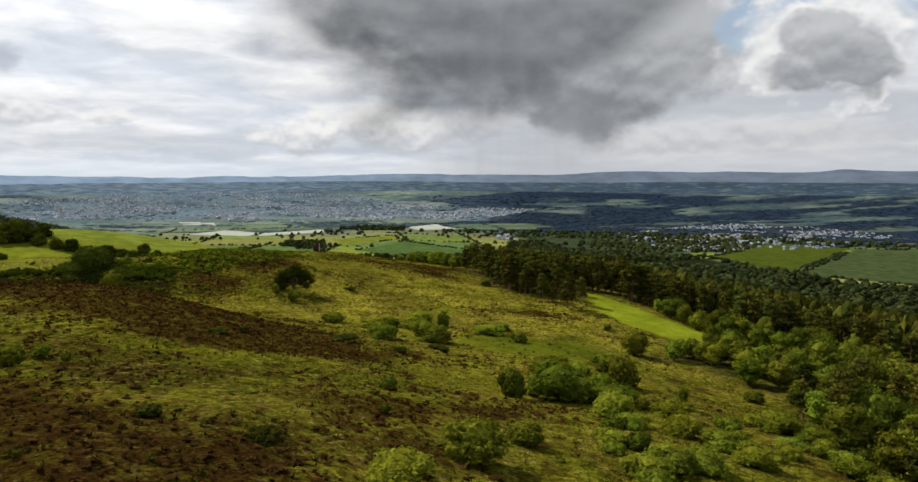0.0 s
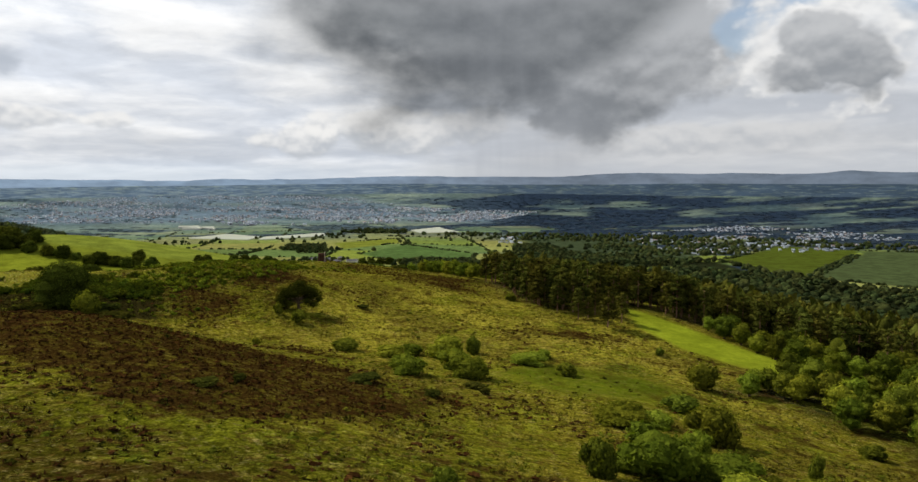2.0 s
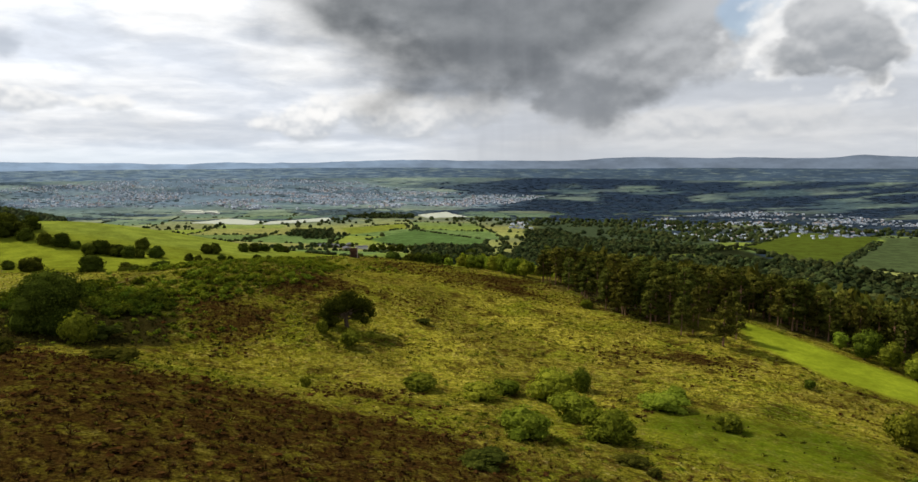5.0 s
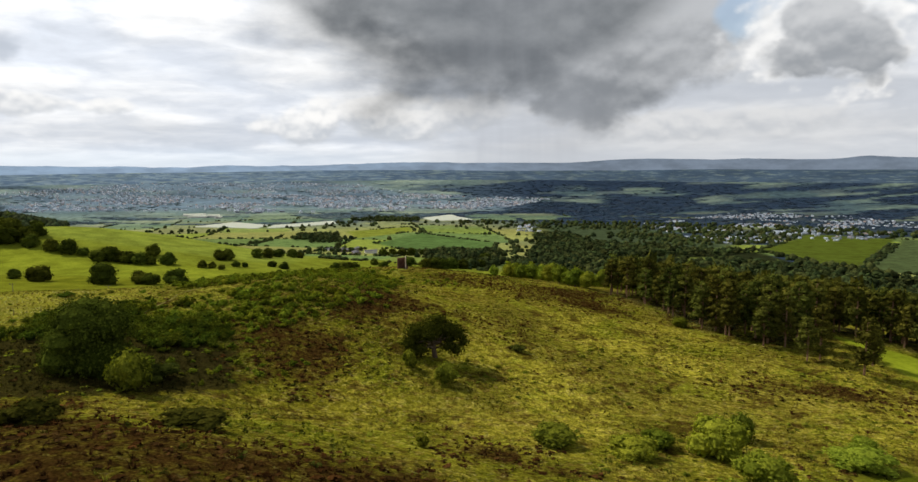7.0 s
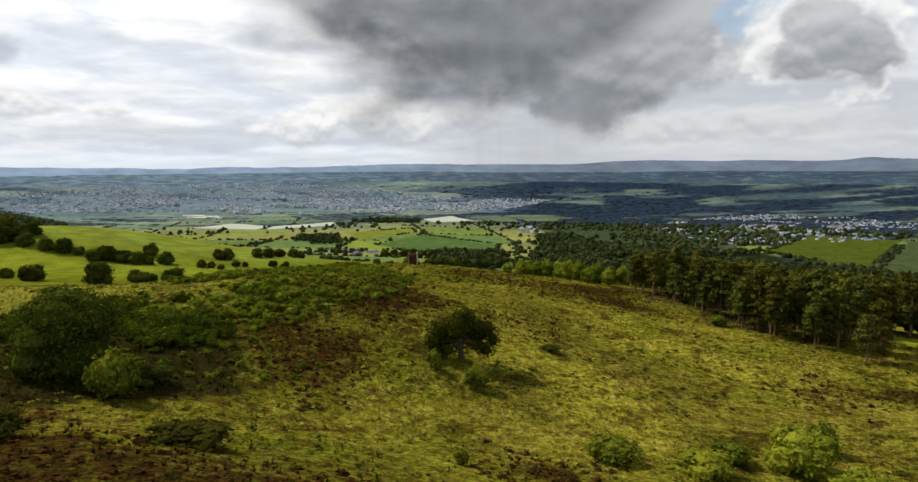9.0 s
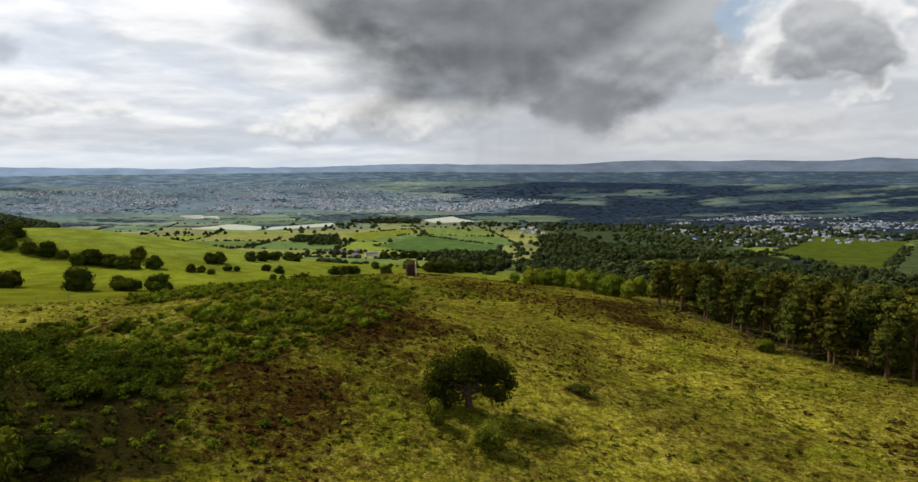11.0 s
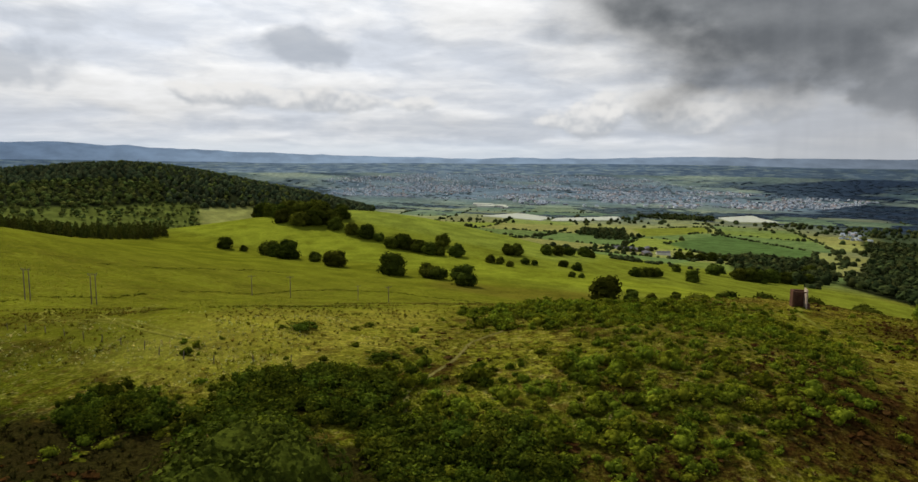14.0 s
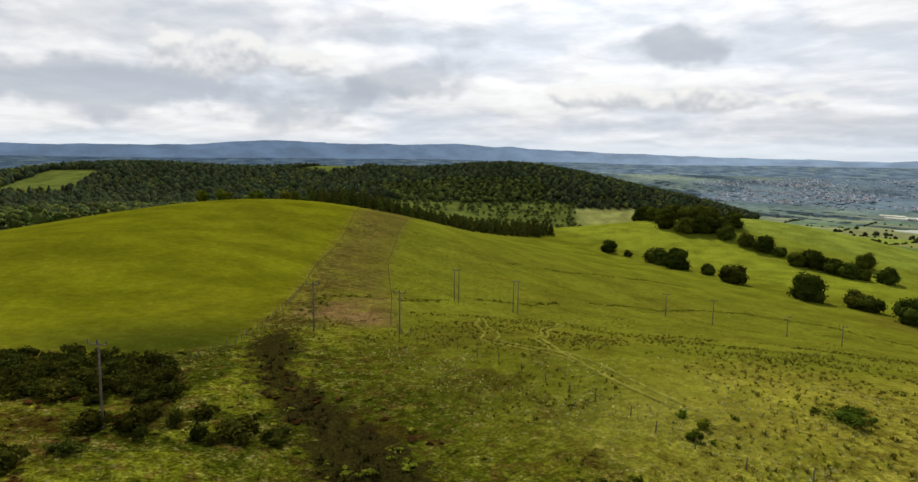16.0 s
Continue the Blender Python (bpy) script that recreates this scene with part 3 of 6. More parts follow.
def ground_material():
    m, n, bsdf = material("moorland")
    place = n.add("ShaderNodeTexCoord").outputs["Object"]
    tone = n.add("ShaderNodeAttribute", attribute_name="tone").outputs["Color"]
    heath = n.add("ShaderNodeAttribute", attribute_name="heath").outputs["Fac"]
    strip = n.add("ShaderNodeAttribute", attribute_name="strip").outputs["Fac"]
    moor = n.add("ShaderNodeAttribute", attribute_name="moor").outputs["Fac"]
    big = n.noise(place, 0.035, 5.0, 0.6)
    mid = n.noise(place, 0.34, 6.0, 0.65)
    small = n.noise(place, 2.4, 7.0, 0.78)
    clump = n.noise(n.vmath("ADD", place, (5.0, 11.0, 0.0)), 0.85, 5.0, 0.62, 0.6)
    # grass: paler dry blades, greener hollows
    dry = n.span(n.math("ADD", n.math("MULTIPLY", mid, 0.6), n.math("MULTIPLY", small, 0.4)), 0.5, 0.66)
    col = n.mix(n.math("MULTIPLY", n.math("MULTIPLY", dry, moor), 0.42), tone, (0.23, 0.185, 0.055, 1))
    green = n.math("MULTIPLY", n.span(big, 0.46, 0.60), moor)
    col = n.mix(n.math("MULTIPLY", green, 0.6), col, (0.078, 0.086, 0.006, 1))
    wash = n.math("MULTIPLY", n.span(n.noise(place, 0.018, 6.0, 0.6), 0.48, 0.60), moor)
    col = n.mix(n.math("MULTIPLY", wash, 0.4), col, (0.088, 0.066, 0.012, 1))
    fresh = n.math("MULTIPLY", n.span(n.noise(n.vmath("ADD", place, (31.0, 7.0, 0.0)), 0.075, 6.0, 0.65), 0.53, 0.60), moor)
    col = n.mix(n.math("MULTIPLY", fresh, 0.6), col, (0.128, 0.138, 0.009, 1))
    rust = n.math("MULTIPLY", n.span(n.noise(n.vmath("ADD", place, (13.0, 41.0, 0.0)), 0.42, 6.0, 0.66), 0.53, 0.60), moor)
    col = n.mix(n.math("MULTIPLY", rust, 0.62), col, (0.072, 0.042, 0.010, 1))
    straw = n.math("MULTIPLY", n.span(n.noise(n.vmath("ADD", place, (3.0, 71.0, 0.0)), 0.95, 5.0, 0.7), 0.58, 0.64), moor)
    col = n.mix(n.math("MULTIPLY", straw, 0.38), col, (0.290, 0.240, 0.100, 1))
    tuft = n.math("MULTIPLY", n.math("MULTIPLY", n.span(small, 0.38, 0.62, 0.50, 1.45), n.span(clump, 0.36, 0.62, 0.62, 1.38)), n.span(mid, 0.36, 0.64, 0.78, 1.20))
    col = n.mix(moor, n.times(col, n.grey(n.math("MULTIPLY", n.span(n.noise(place, 0.045, 6.0, 0.62), 0.32, 0.68, 0.72, 1.22), n.span(n.noise(place, 0.45, 5.0, 0.7), 0.3, 0.7, 0.82, 1.16)))), n.times(col, n.grey(tuft)))
    # heather breaks up into clumps at its edge
    edge = n.math("ADD", heath, n.math("ADD", n.math("MULTIPLY", n.math("SUBTRACT", mid, 0.5), 1.5), n.math("MULTIPLY", n.math("SUBTRACT", big, 0.5), 1.6)))
    stray = n.math("MULTIPLY", n.span(n.noise(place, 0.10, 7.0, 0.72), 0.53, 0.62), n.math("MULTIPLY", moor, 0.72))
    brown = n.mix(n.span(small, 0.35, 0.65), (0.013, 0.0062, 0.0022, 1), (0.046, 0.0220, 0.0062, 1))
    broken = n.span(n.noise(place, 0.3, 7.0, 0.7), 0.44, 0.64, 1.0, 0.58)
    col = n.mix(n.math("MAXIMUM", n.math("MULTIPLY", n.span(edge, 0.42, 0.8), n.math("MULTIPLY", broken, 0.95)), stray), col, brown)
    # bramble band, its brown deepened to stand for cloud shade
    bramble = n.span(n.math("ADD", strip, n.math("MULTIPLY", n.math("SUBTRACT", mid, 0.5), 2.2)), 0.30, 0.72)
    col = n.mix(n.math("MULTIPLY", bramble, 0.92), col, n.mix(n.span(small, 0.35, 0.7), (0.010, 0.009, 0.003, 1), (0.034, 0.027, 0.007, 1)))
    n.put(bsdf.inputs["Base Color"], col)
    bump = n.add("ShaderNodeBump", {"Strength": 0.9, "Distance": 0.3, "Height": n.math("ADD", small, n.math("ADD", n.math("MULTIPLY", clump, 1.6), n.math("MULTIPLY", mid, 1.6)))})
    n.put(bump.inputs["Strength"], n.math("ADD", 0.12, n.math("MULTIPLY", moor, 0.8)))
    n.put(bsdf.inputs["Normal"], bump.outputs[0])
    return m


def leaf_material(name, dark, light, through=0.3, patchy=0.0, range_of_crowns=0.34):
    m, n, bsdf = material(name)
    isle = n.add("ShaderNodeNewGeometry").outputs["Random Per Island"]
    own = n.add("ShaderNodeObjectInfo").outputs["Random"]
    place = n.add("ShaderNodeNewGeometry").outputs["Position"]
    grain = n.noise(place, 2.6, 4.0, 0.7)
    col = n.times(n.mix(n.span(isle, 0.0, 1.0, 0.14, 0.86), (*dark, 1), (*light, 1)), n.grey(n.span(grain, 0.3, 0.7, 0.55, 1.4)))
    each = n.add("ShaderNodeAttribute", attribute_name="each").outputs["Fac"]
    col = n.times(col, n.grey(n.span(n.math("FRACT", n.math("ADD", own, each)), 0.0, 1.0, 1 - range_of_crowns, 1 + range_of_crowns)))
    warm = n.math("FRACT", n.math("MULTIPLY", n.math("ADD", own, each), 7.3))
    col = n.times(col, n.mix(warm, (0.9, 1.02, 1.0, 1), (1.18, 1.0, 0.9, 1)))
    if patchy:
        lush = n.span(n.noise(place, 0.035, 5.0, 0.6), 0.46, 0.60)
        wash = n.span(n.noise(place, 0.018, 6.0, 0.6), 0.48, 0.60)
        col = n.mix(n.math("MULTIPLY", lush, patchy), col, n.times(col, (0.50, 0.66, 0.4, 1)))
        stray = n.span(n.noise(place, 0.10, 7.0, 0.72), 0.53, 0.62)
        col = n.mix(n.math("MULTIPLY", stray, patchy * 0.8), col, n.times(col, (0.42, 0.30, 0.4, 1)))
        fresh = n.span(n.noise(n.vmath("ADD", place, (31.0, 7.0, 0.0)), 0.075, 6.0, 0.65), 0.53, 0.60)
        col = n.mix(n.math("MULTIPLY", fresh, patchy), col, n.times(col, (0.88, 1.08, 0.45, 1)))
        col = n.mix(n.math("MULTIPLY", wash, patchy), col, n.times(col, (0.72, 0.60, 0.55, 1)))
    n.put(bsdf.inputs["Base Color"], col)
    bsdf.inputs["Roughness"].default_value = 0.65
    thin = n.add("ShaderNodeBsdfTranslucent", {"Color": n.times(col, (1.2, 1.3, 0.5, 1))})
    both = n.add("ShaderNodeMixShader", {0: through})
    n.tree.links.new(bsdf.outputs[0], both.inputs[1])
    n.tree.links.new(thin.outputs[0], both.inputs[2])
    out = [k for k in m.node_tree.nodes if k.type == "OUTPUT_MATERIAL"][0]
    n.tree.links.new(both.outputs[0], out.inputs[0])
    return m


def plain_material(name, colour, rough=0.8, scale=1.5, vary=0.25, metal=0.0):
    m, n, bsdf = material(name)
    place = n.add("ShaderNodeTexCoord").outputs["Object"]
    grain = n.noise(place, scale, 6.0, 0.65)
    wide = n.noise(place, scale * 0.13, 3.0)
    k = n.math("MULTIPLY", n.span(grain, 0.3, 0.7, 1 - vary, 1 + vary), n.span(wide, 0.3, 0.7, 1 - vary * 0.6, 1 + vary * 0.6))
    n.put(bsdf.inputs["Base Color"], n.times((*colour, 1), n.grey(k)))
    bsdf.inputs["Roughness"].default_value, bsdf.inputs["Metallic"].default_value = rough, metal
    n.put(bsdf.inputs["Normal"], n.add("ShaderNodeBump", {"Strength": 0.3, "Distance": 0.03, "Height": grain}).outputs[0])
    return m


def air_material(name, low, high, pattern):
    """Land at the world's rim: the haze of many miles of air is put into a glowing colour."""
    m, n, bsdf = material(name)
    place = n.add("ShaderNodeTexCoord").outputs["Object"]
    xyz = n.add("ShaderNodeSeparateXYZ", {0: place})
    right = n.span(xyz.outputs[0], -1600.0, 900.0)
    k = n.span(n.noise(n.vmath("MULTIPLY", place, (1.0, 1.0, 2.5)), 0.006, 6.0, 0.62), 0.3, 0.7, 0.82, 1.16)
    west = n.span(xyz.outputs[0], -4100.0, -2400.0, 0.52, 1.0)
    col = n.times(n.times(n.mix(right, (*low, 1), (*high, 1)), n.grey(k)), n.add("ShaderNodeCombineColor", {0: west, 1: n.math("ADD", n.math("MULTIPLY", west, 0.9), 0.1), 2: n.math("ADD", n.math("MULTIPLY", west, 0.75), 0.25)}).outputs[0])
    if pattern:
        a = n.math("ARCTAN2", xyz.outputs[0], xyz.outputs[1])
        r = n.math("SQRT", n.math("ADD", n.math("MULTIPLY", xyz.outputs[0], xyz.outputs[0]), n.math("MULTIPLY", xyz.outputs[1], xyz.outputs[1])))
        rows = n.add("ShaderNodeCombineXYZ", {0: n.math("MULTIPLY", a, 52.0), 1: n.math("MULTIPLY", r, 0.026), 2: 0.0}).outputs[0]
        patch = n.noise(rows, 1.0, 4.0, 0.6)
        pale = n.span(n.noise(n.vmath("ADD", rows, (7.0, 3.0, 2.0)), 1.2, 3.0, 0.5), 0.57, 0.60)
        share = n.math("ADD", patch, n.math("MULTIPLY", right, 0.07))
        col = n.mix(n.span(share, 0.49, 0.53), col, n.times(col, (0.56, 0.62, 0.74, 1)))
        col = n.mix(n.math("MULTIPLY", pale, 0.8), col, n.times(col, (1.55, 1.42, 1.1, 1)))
    # glows in its haze colour, so sun and sky don't light it
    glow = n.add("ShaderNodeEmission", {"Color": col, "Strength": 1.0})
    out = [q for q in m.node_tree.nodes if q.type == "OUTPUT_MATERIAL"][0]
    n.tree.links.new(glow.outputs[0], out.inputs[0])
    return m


MOOR = ground_material()
BARK = plain_material("bark", (0.09, 0.065, 0.045), 0.95, 3.0)
PINE_BARK = plain_material("pine_bark", (0.17, 0.10, 0.06), 0.95, 3.0)
LEAF = leaf_material("broad_leaves", (0.036, 0.048, 0.006), (0.140, 0.160, 0.016))
OAK_LEAF = leaf_material("dark_leaves", (0.014, 0.020, 0.003), (0.064, 0.078, 0.010), 0.12)
BRIGHT_LEAF = leaf_material("willow_leaves", (0.074, 0.098, 0.009), (0.178, 0.206, 0.020), 0.3)
NEEDLE = leaf_material("pine_needles", (0.022, 0.026, 0.005), (0.086, 0.090, 0.015), 0.15)
GORSE_LEAF = leaf_material("gorse_spines", (0.038, 0.055, 0.006), (0.150, 0.180, 0.014), 0.3)
PALE_SCRUB_LEAF = leaf_material("pale_scrub", (0.042, 0.058, 0.014), (0.105, 0.130, 0.034), 0.0)
SCRUB_LEAF = leaf_material("dull_leaves", (0.018, 0.022, 0.004), (0.050, 0.053, 0.008), 0.1)
FAR_LEAF = leaf_material("far_leaves", (0.015, 0.023, 0.010), (0.044, 0.056, 0.018), 0.0)
# far foliage: distance haze in both leaf colours, the eastern one darkened for cloud shade
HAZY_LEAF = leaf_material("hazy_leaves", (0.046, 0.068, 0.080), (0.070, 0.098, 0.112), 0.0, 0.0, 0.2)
DIM_HAZE_LEAF = leaf_material("dim_haze_leaves", (0.018, 0.030, 0.050), (0.028, 0.044, 0.070), 0.0, 0.0, 0.15)
# hill forest: distance blue put into both colours, the canopy darkened for cloud shade
FIR = leaf_material("fir_needles", (0.022, 0.032, 0.018), (0.056, 0.072, 0.032), 0.0)
CANOPY = leaf_material("forest_canopy", (0.020, 0.029, 0.016), (0.046, 0.059, 0.026), 0.0, 0.0, 0.2)
DARK_GORSE_LEAF = leaf_material("old_gorse_spines", (0.020, 0.032, 0.004), (0.082, 0.102, 0.010), 0.2)
LARCH = leaf_material("larch_needles", (0.034, 0.044, 0.010), (0.088, 0.100, 0.020), 0.1)
HEATH_TUFT = leaf_material("heather_sprigs", (0.022, 0.011, 0.0035), (0.050, 0.025, 0.008), 0.0)
GRASS_TUFT = leaf_material("grass_blades", (0.038, 0.039, 0.005), (0.230, 0.195, 0.046), 0.25, 0.8)
PASTURE_TUFT = leaf_material("pasture_grass", (0.080, 0.088, 0.008), (0.170, 0.166, 0.026), 0.35)
PALE_HEADS = leaf_material("cotton_grass", (0.22, 0.205, 0.10), (0.42, 0.40, 0.24), 0.35)
SHADE_BRAMBLE = leaf_material("shaded_bramble_leaves", (0.010, 0.010, 0.003), (0.040, 0.036, 0.009), 0.1)
WOOD = plain_material("grey_wood", (0.14, 0.115, 0.085), 0.9, 4.0)
# paler copy of the tower's stone: sunlight on one wall put into colour
LIT_STONE = plain_material("lit_sandstone", (0.34, 0.27, 0.21), 0.9, 2.0)
STONE = plain_material("red_sandstone", (0.095, 0.052, 0.034), 0.9, 2.0)
WHITE = plain_material("white_render", (0.62, 0.60, 0.56), 0.8, 0.6, 0.12)
SLATE = plain_material("slate_roof", (0.10, 0.10, 0.11), 0.7, 0.8)
FILM = plain_material("polythene", (0.42, 0.44, 0.37), 0.5, 0.05, 0.2)


def hold(name, mesh, mat, parent=None, label="", category="", group="", kind=""):
    """Link a mesh as an object with its material and tags."""
    ob = new(name, mesh)
    if mat and not mesh.materials:
        mesh.materials.append(mat)
    ob.parent = parent
    return tagged(ob, label, category, group, kind)


def build(name, verts, faces, smooth=False):
    me = bpy.data.meshes.new(name)
    me.from_pydata([tuple(v) for v in verts], [], faces)
    if smooth:
        me.shade_smooth()
    me.update()
    return me


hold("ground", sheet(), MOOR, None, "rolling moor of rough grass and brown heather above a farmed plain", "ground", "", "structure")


def rim_hills():
    """A ring of far hills that stands behind the plain."""
    yaws = np.radians(np.arange(-180, 180, 0.3))
    verts, faces = [], []
    for k, a in enumerate(yaws):
        deg = math.degrees(a)  # to the left
        rise = -22 + 40 / (1 + math.exp((deg + 5) / 3.5)) + 72 * math.exp(-((deg - 56) / 15) ** 2) + 54 / (1 + math.exp((66 - deg) / 6.0))
        rise += (34 + 26 / (1 + math.exp((18 - deg) / 6.0))) * (float(rough_noise(np.array([deg * 10.0]), np.array([0.0]), 60.0, 31, 5)[0]) - 0.5) + 3 * math.sin(deg / 5.0) + 14 * (math.exp(-((deg + 31) / 1.3) ** 2) + math.exp(-((deg - 3) / 4.0) ** 2))
        for r, z in ((4290, 120.0), (4320, 146.0), (4380, 146.0 + (EYE_LEVEL + rise - 146.0) * 0.55), (4470, EYE_LEVEL + rise), (4620, 60.0)):
            verts.append((CENTRE_X - r * math.sin(a), CENTRE_Y + r * math.cos(a), z))
    m = len(yaws)
    for k in range(m):
        for q in range(4):
            faces.append((k * 5 + q, ((k + 1) % m) * 5 + q, ((k + 1) % m) * 5 + q + 1, k * 5 + q + 1))
    return build("distant_hills", verts, faces, True)


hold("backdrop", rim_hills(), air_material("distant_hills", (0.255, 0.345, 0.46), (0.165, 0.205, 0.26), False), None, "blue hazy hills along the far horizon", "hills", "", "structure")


def far_country():
    """Hazy farmland beyond the city, up to the foot of the hills."""
    yaws, radii = np.radians(np.arange(-180, 180, 0.5)), np.linspace(3960, 4345, 24)
    a, r = np.meshgrid(yaws, radii)
    x, y = CENTRE_X - r * np.sin(a), CENTRE_Y + r * np.cos(a)
    z = ground(x, y) + np.clip((r - 3960) / 120, -0.3, 1) * 5 - 1
    rows, cols = x.shape
    idx = np.arange(rows * cols).reshape(rows, cols)
    nxt = np.roll(idx, -1, axis=1)
    return build("far_country", np.stack([x, y, z], -1).reshape(-1, 3).tolist(), np.stack([idx[:-1], idx[1:], nxt[1:], nxt[:-1]], -1).reshape(-1, 4)[:, ::-1].tolist(), True)


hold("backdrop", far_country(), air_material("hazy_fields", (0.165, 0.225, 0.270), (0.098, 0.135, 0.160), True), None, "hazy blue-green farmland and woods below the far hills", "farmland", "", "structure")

# ---- plants ----
def tube(verts, faces, points, radii, sides=6):
    """A tapering limb along points, added to verts and faces."""
    first = len(verts)
    for k, (p, r) in enumerate(zip(points, radii)):
        ahead = Vector(points[min(k + 1, len(points) - 1)]) - Vector(points[max(k - 1, 0)])
        side = ahead.cross(Vector((0.3, 1, 0.1))).normalized()
        other = ahead.cross(side).normalized()
        for s in range(sides):
            a = 2 * math.pi * s / sides
            verts.append(tuple(Vector(p) + r * (math.cos(a) * side + math.sin(a) * other)))
    for k in range(len(points) - 1):
        for s in range(sides):
            t = (s + 1) % sides
            faces.append((first + k * sides + s, first + k * sides + t, first + (k + 1) * sides + t, first + (k + 1) * sides + s))


def sprays(rng, lobes, count, leaf, flat=0.0, shell=0.72, under=-0.75, loose=0.42):
    """Leaf sprays over and inside lobes (centre, radii): bent diamonds that mostly face outwards. Gives corners and triangles."""
    centres, radii = np.array([c for c, _ in lobes], float), np.array([r for _, r in lobes], float)
    sizes = radii[:, 0] * radii[:, 1] + radii[:, 0] * radii[:, 2]
    k = rng.choice(len(lobes), size=count, p=sizes / sizes.sum())
    v = rng.normal(size=(count, 3))
    v /= np.linalg.norm(v, axis=1)[:, None]
    v[:, 2] = np.where(v[:, 2] < under, -v[:, 2] * 0.6, v[:, 2])
    depth = np.where(rng.random(count) < 0.85, shell + (1.06 - shell) * rng.random(count) ** 0.7, 0.3 + 0.5 * rng.random(count))
    p = centres[k] + v * radii[k] * depth[:, None]
    out = v / radii[k]
    out = out / np.linalg.norm(out, axis=1)[:, None] + rng.normal(size=(count, 3)) * loose + np.array((0, 0, flat))
    out /= np.linalg.norm(out, axis=1)[:, None]
    u = np.cross(out, rng.normal(size=(count, 3)))
    u /= np.linalg.norm(u, axis=1)[:, None]
    w = np.cross(out, u)
    s = (leaf * (0.6 + 0.8 * rng.random(count)))[:, None]
    corners = np.stack([p - u * s, p - w * s * 0.62 - out * s * 0.18, p + u * s, p + w * s * 0.62 - out * s * 0.18], 1).reshape(-1, 3)
    b = np.arange(count)[:, None] * 4
    return corners, np.concatenate([b + np.array([[0, 1, 2]]), b + np.array([[0, 2, 3]])])


def cores(rng, lobes, scale, sides=6):
    """The close inner growth of each lobe: rough many-sided lumps. Gives corners and triangles."""
    v, t, base = [], [], 0
    for c, r in lobes:
        ring, tris = [], []
        for h, q in ((-0.75, 0.55), (-0.1, 0.98), (0.6, 0.72)):
            for k in range(sides):
                a = 6.283 * (k + rng.uniform(-0.25, 0.25)) / sides
                q2 = q * rng.uniform(0.78, 1.08) * scale
                ring.append((c[0] + r[0] * q2 * math.cos(a), c[1] + r[1] * q2 * math.sin(a), c[2] + r[2] * h * scale * rng.uniform(0.85, 1.15)))
        ring.append((c[0], c[1], c[2] + r[2] * scale))
        for m in (0, sides):
            for k in range(sides):
                a, b, e, d = m + k, m + (k + 1) % sides, m + sides + k, m + sides + (k + 1) % sides
                tris += [(a, b, d), (a, d, e)]
        tris += [(2 * sides + k, 2 * sides + (k + 1) % sides, 3 * sides) for k in range(sides)]
        v.append(np.array(ring))
        t.append(np.array(tris) + base)
        base += len(ring)
    return np.concatenate(v), np.concatenate(t)


def foliage(name, rng, lobes, count, leaf, flat=0.0, shell=0.72, core=0.0):
    corners, tris = sprays(rng, lobes, count, leaf, flat, shell)
    if core:
        v, t = cores(rng, lobes, core)
        corners, tris = np.concatenate([corners, v]), np.concatenate([tris, t + len(corners)])
    return build(name, corners.tolist(), tris.tolist())


def many(name, pieces, mats):
    """One mesh of many copies. pieces: (corners, triangles, material numbers, rows of x, y, z, turn, wide, deep, tall)."""
    corners, tris, slots, each, start = [], [], [], [], 0
    rng = np.random.default_rng(len(pieces))
    for v, t, slot, rows in pieces:
        rows = np.asarray(rows, float)
        if not len(rows):
            continue
        c, s = np.cos(rows[:, 3])[:, None], np.sin(rows[:, 3])[:, None]
        x, y, z = v[:, 0][None] * rows[:, 4][:, None], v[:, 1][None] * rows[:, 5][:, None], v[:, 2][None] * rows[:, 6][:, None]
        p = np.stack([x * c - y * s + rows[:, 0][:, None], x * s + y * c + rows[:, 1][:, None], z + rows[:, 2][:, None]], -1)
        corners.append(p.reshape(-1, 3))
        tris.append((t[None] + (start + np.arange(len(rows)) * len(v))[:, None, None]).reshape(-1, 3))
        slots.append(np.tile(np.asarray(slot), len(rows)))
        each.append(np.repeat(rng.random(len(rows)), len(v)))
        start += len(v) * len(rows)
    corners, tris, slots = np.concatenate(corners), np.concatenate(tris), np.concatenate(slots)
    me = bpy.data.meshes.new(name)
    me.vertices.add(len(corners))
    me.vertices.foreach_set("co", corners.reshape(-1))
    me.loops.add(tris.size)
    me.loops.foreach_set("vertex_index", tris.reshape(-1).astype(np.int32))
    me.polygons.add(len(tris))
    me.polygons.foreach_set("loop_start", np.arange(0, tris.size, 3, dtype=np.int32))
    me.polygons.foreach_set("material_index", slots.astype(np.int32))
    for m in mats:
        me.materials.append(m)
    me.update(calc_edges=True)
    me.attributes.new("each", "FLOAT", "POINT").data.foreach_set("value", np.concatenate(each).astype(np.float32))
    return me


def rows_at(x, y, wide, tall, rng, sink=0.15, level=surface):
    """Rows for many(): things of those sizes standing at x, y."""
    z = level(x, y)
    z = z[0] if isinstance(z, tuple) else z
    return np.stack([x, y, z - sink * tall, rng.uniform(0, 6.283, len(x)), wide, wide, tall], 1)


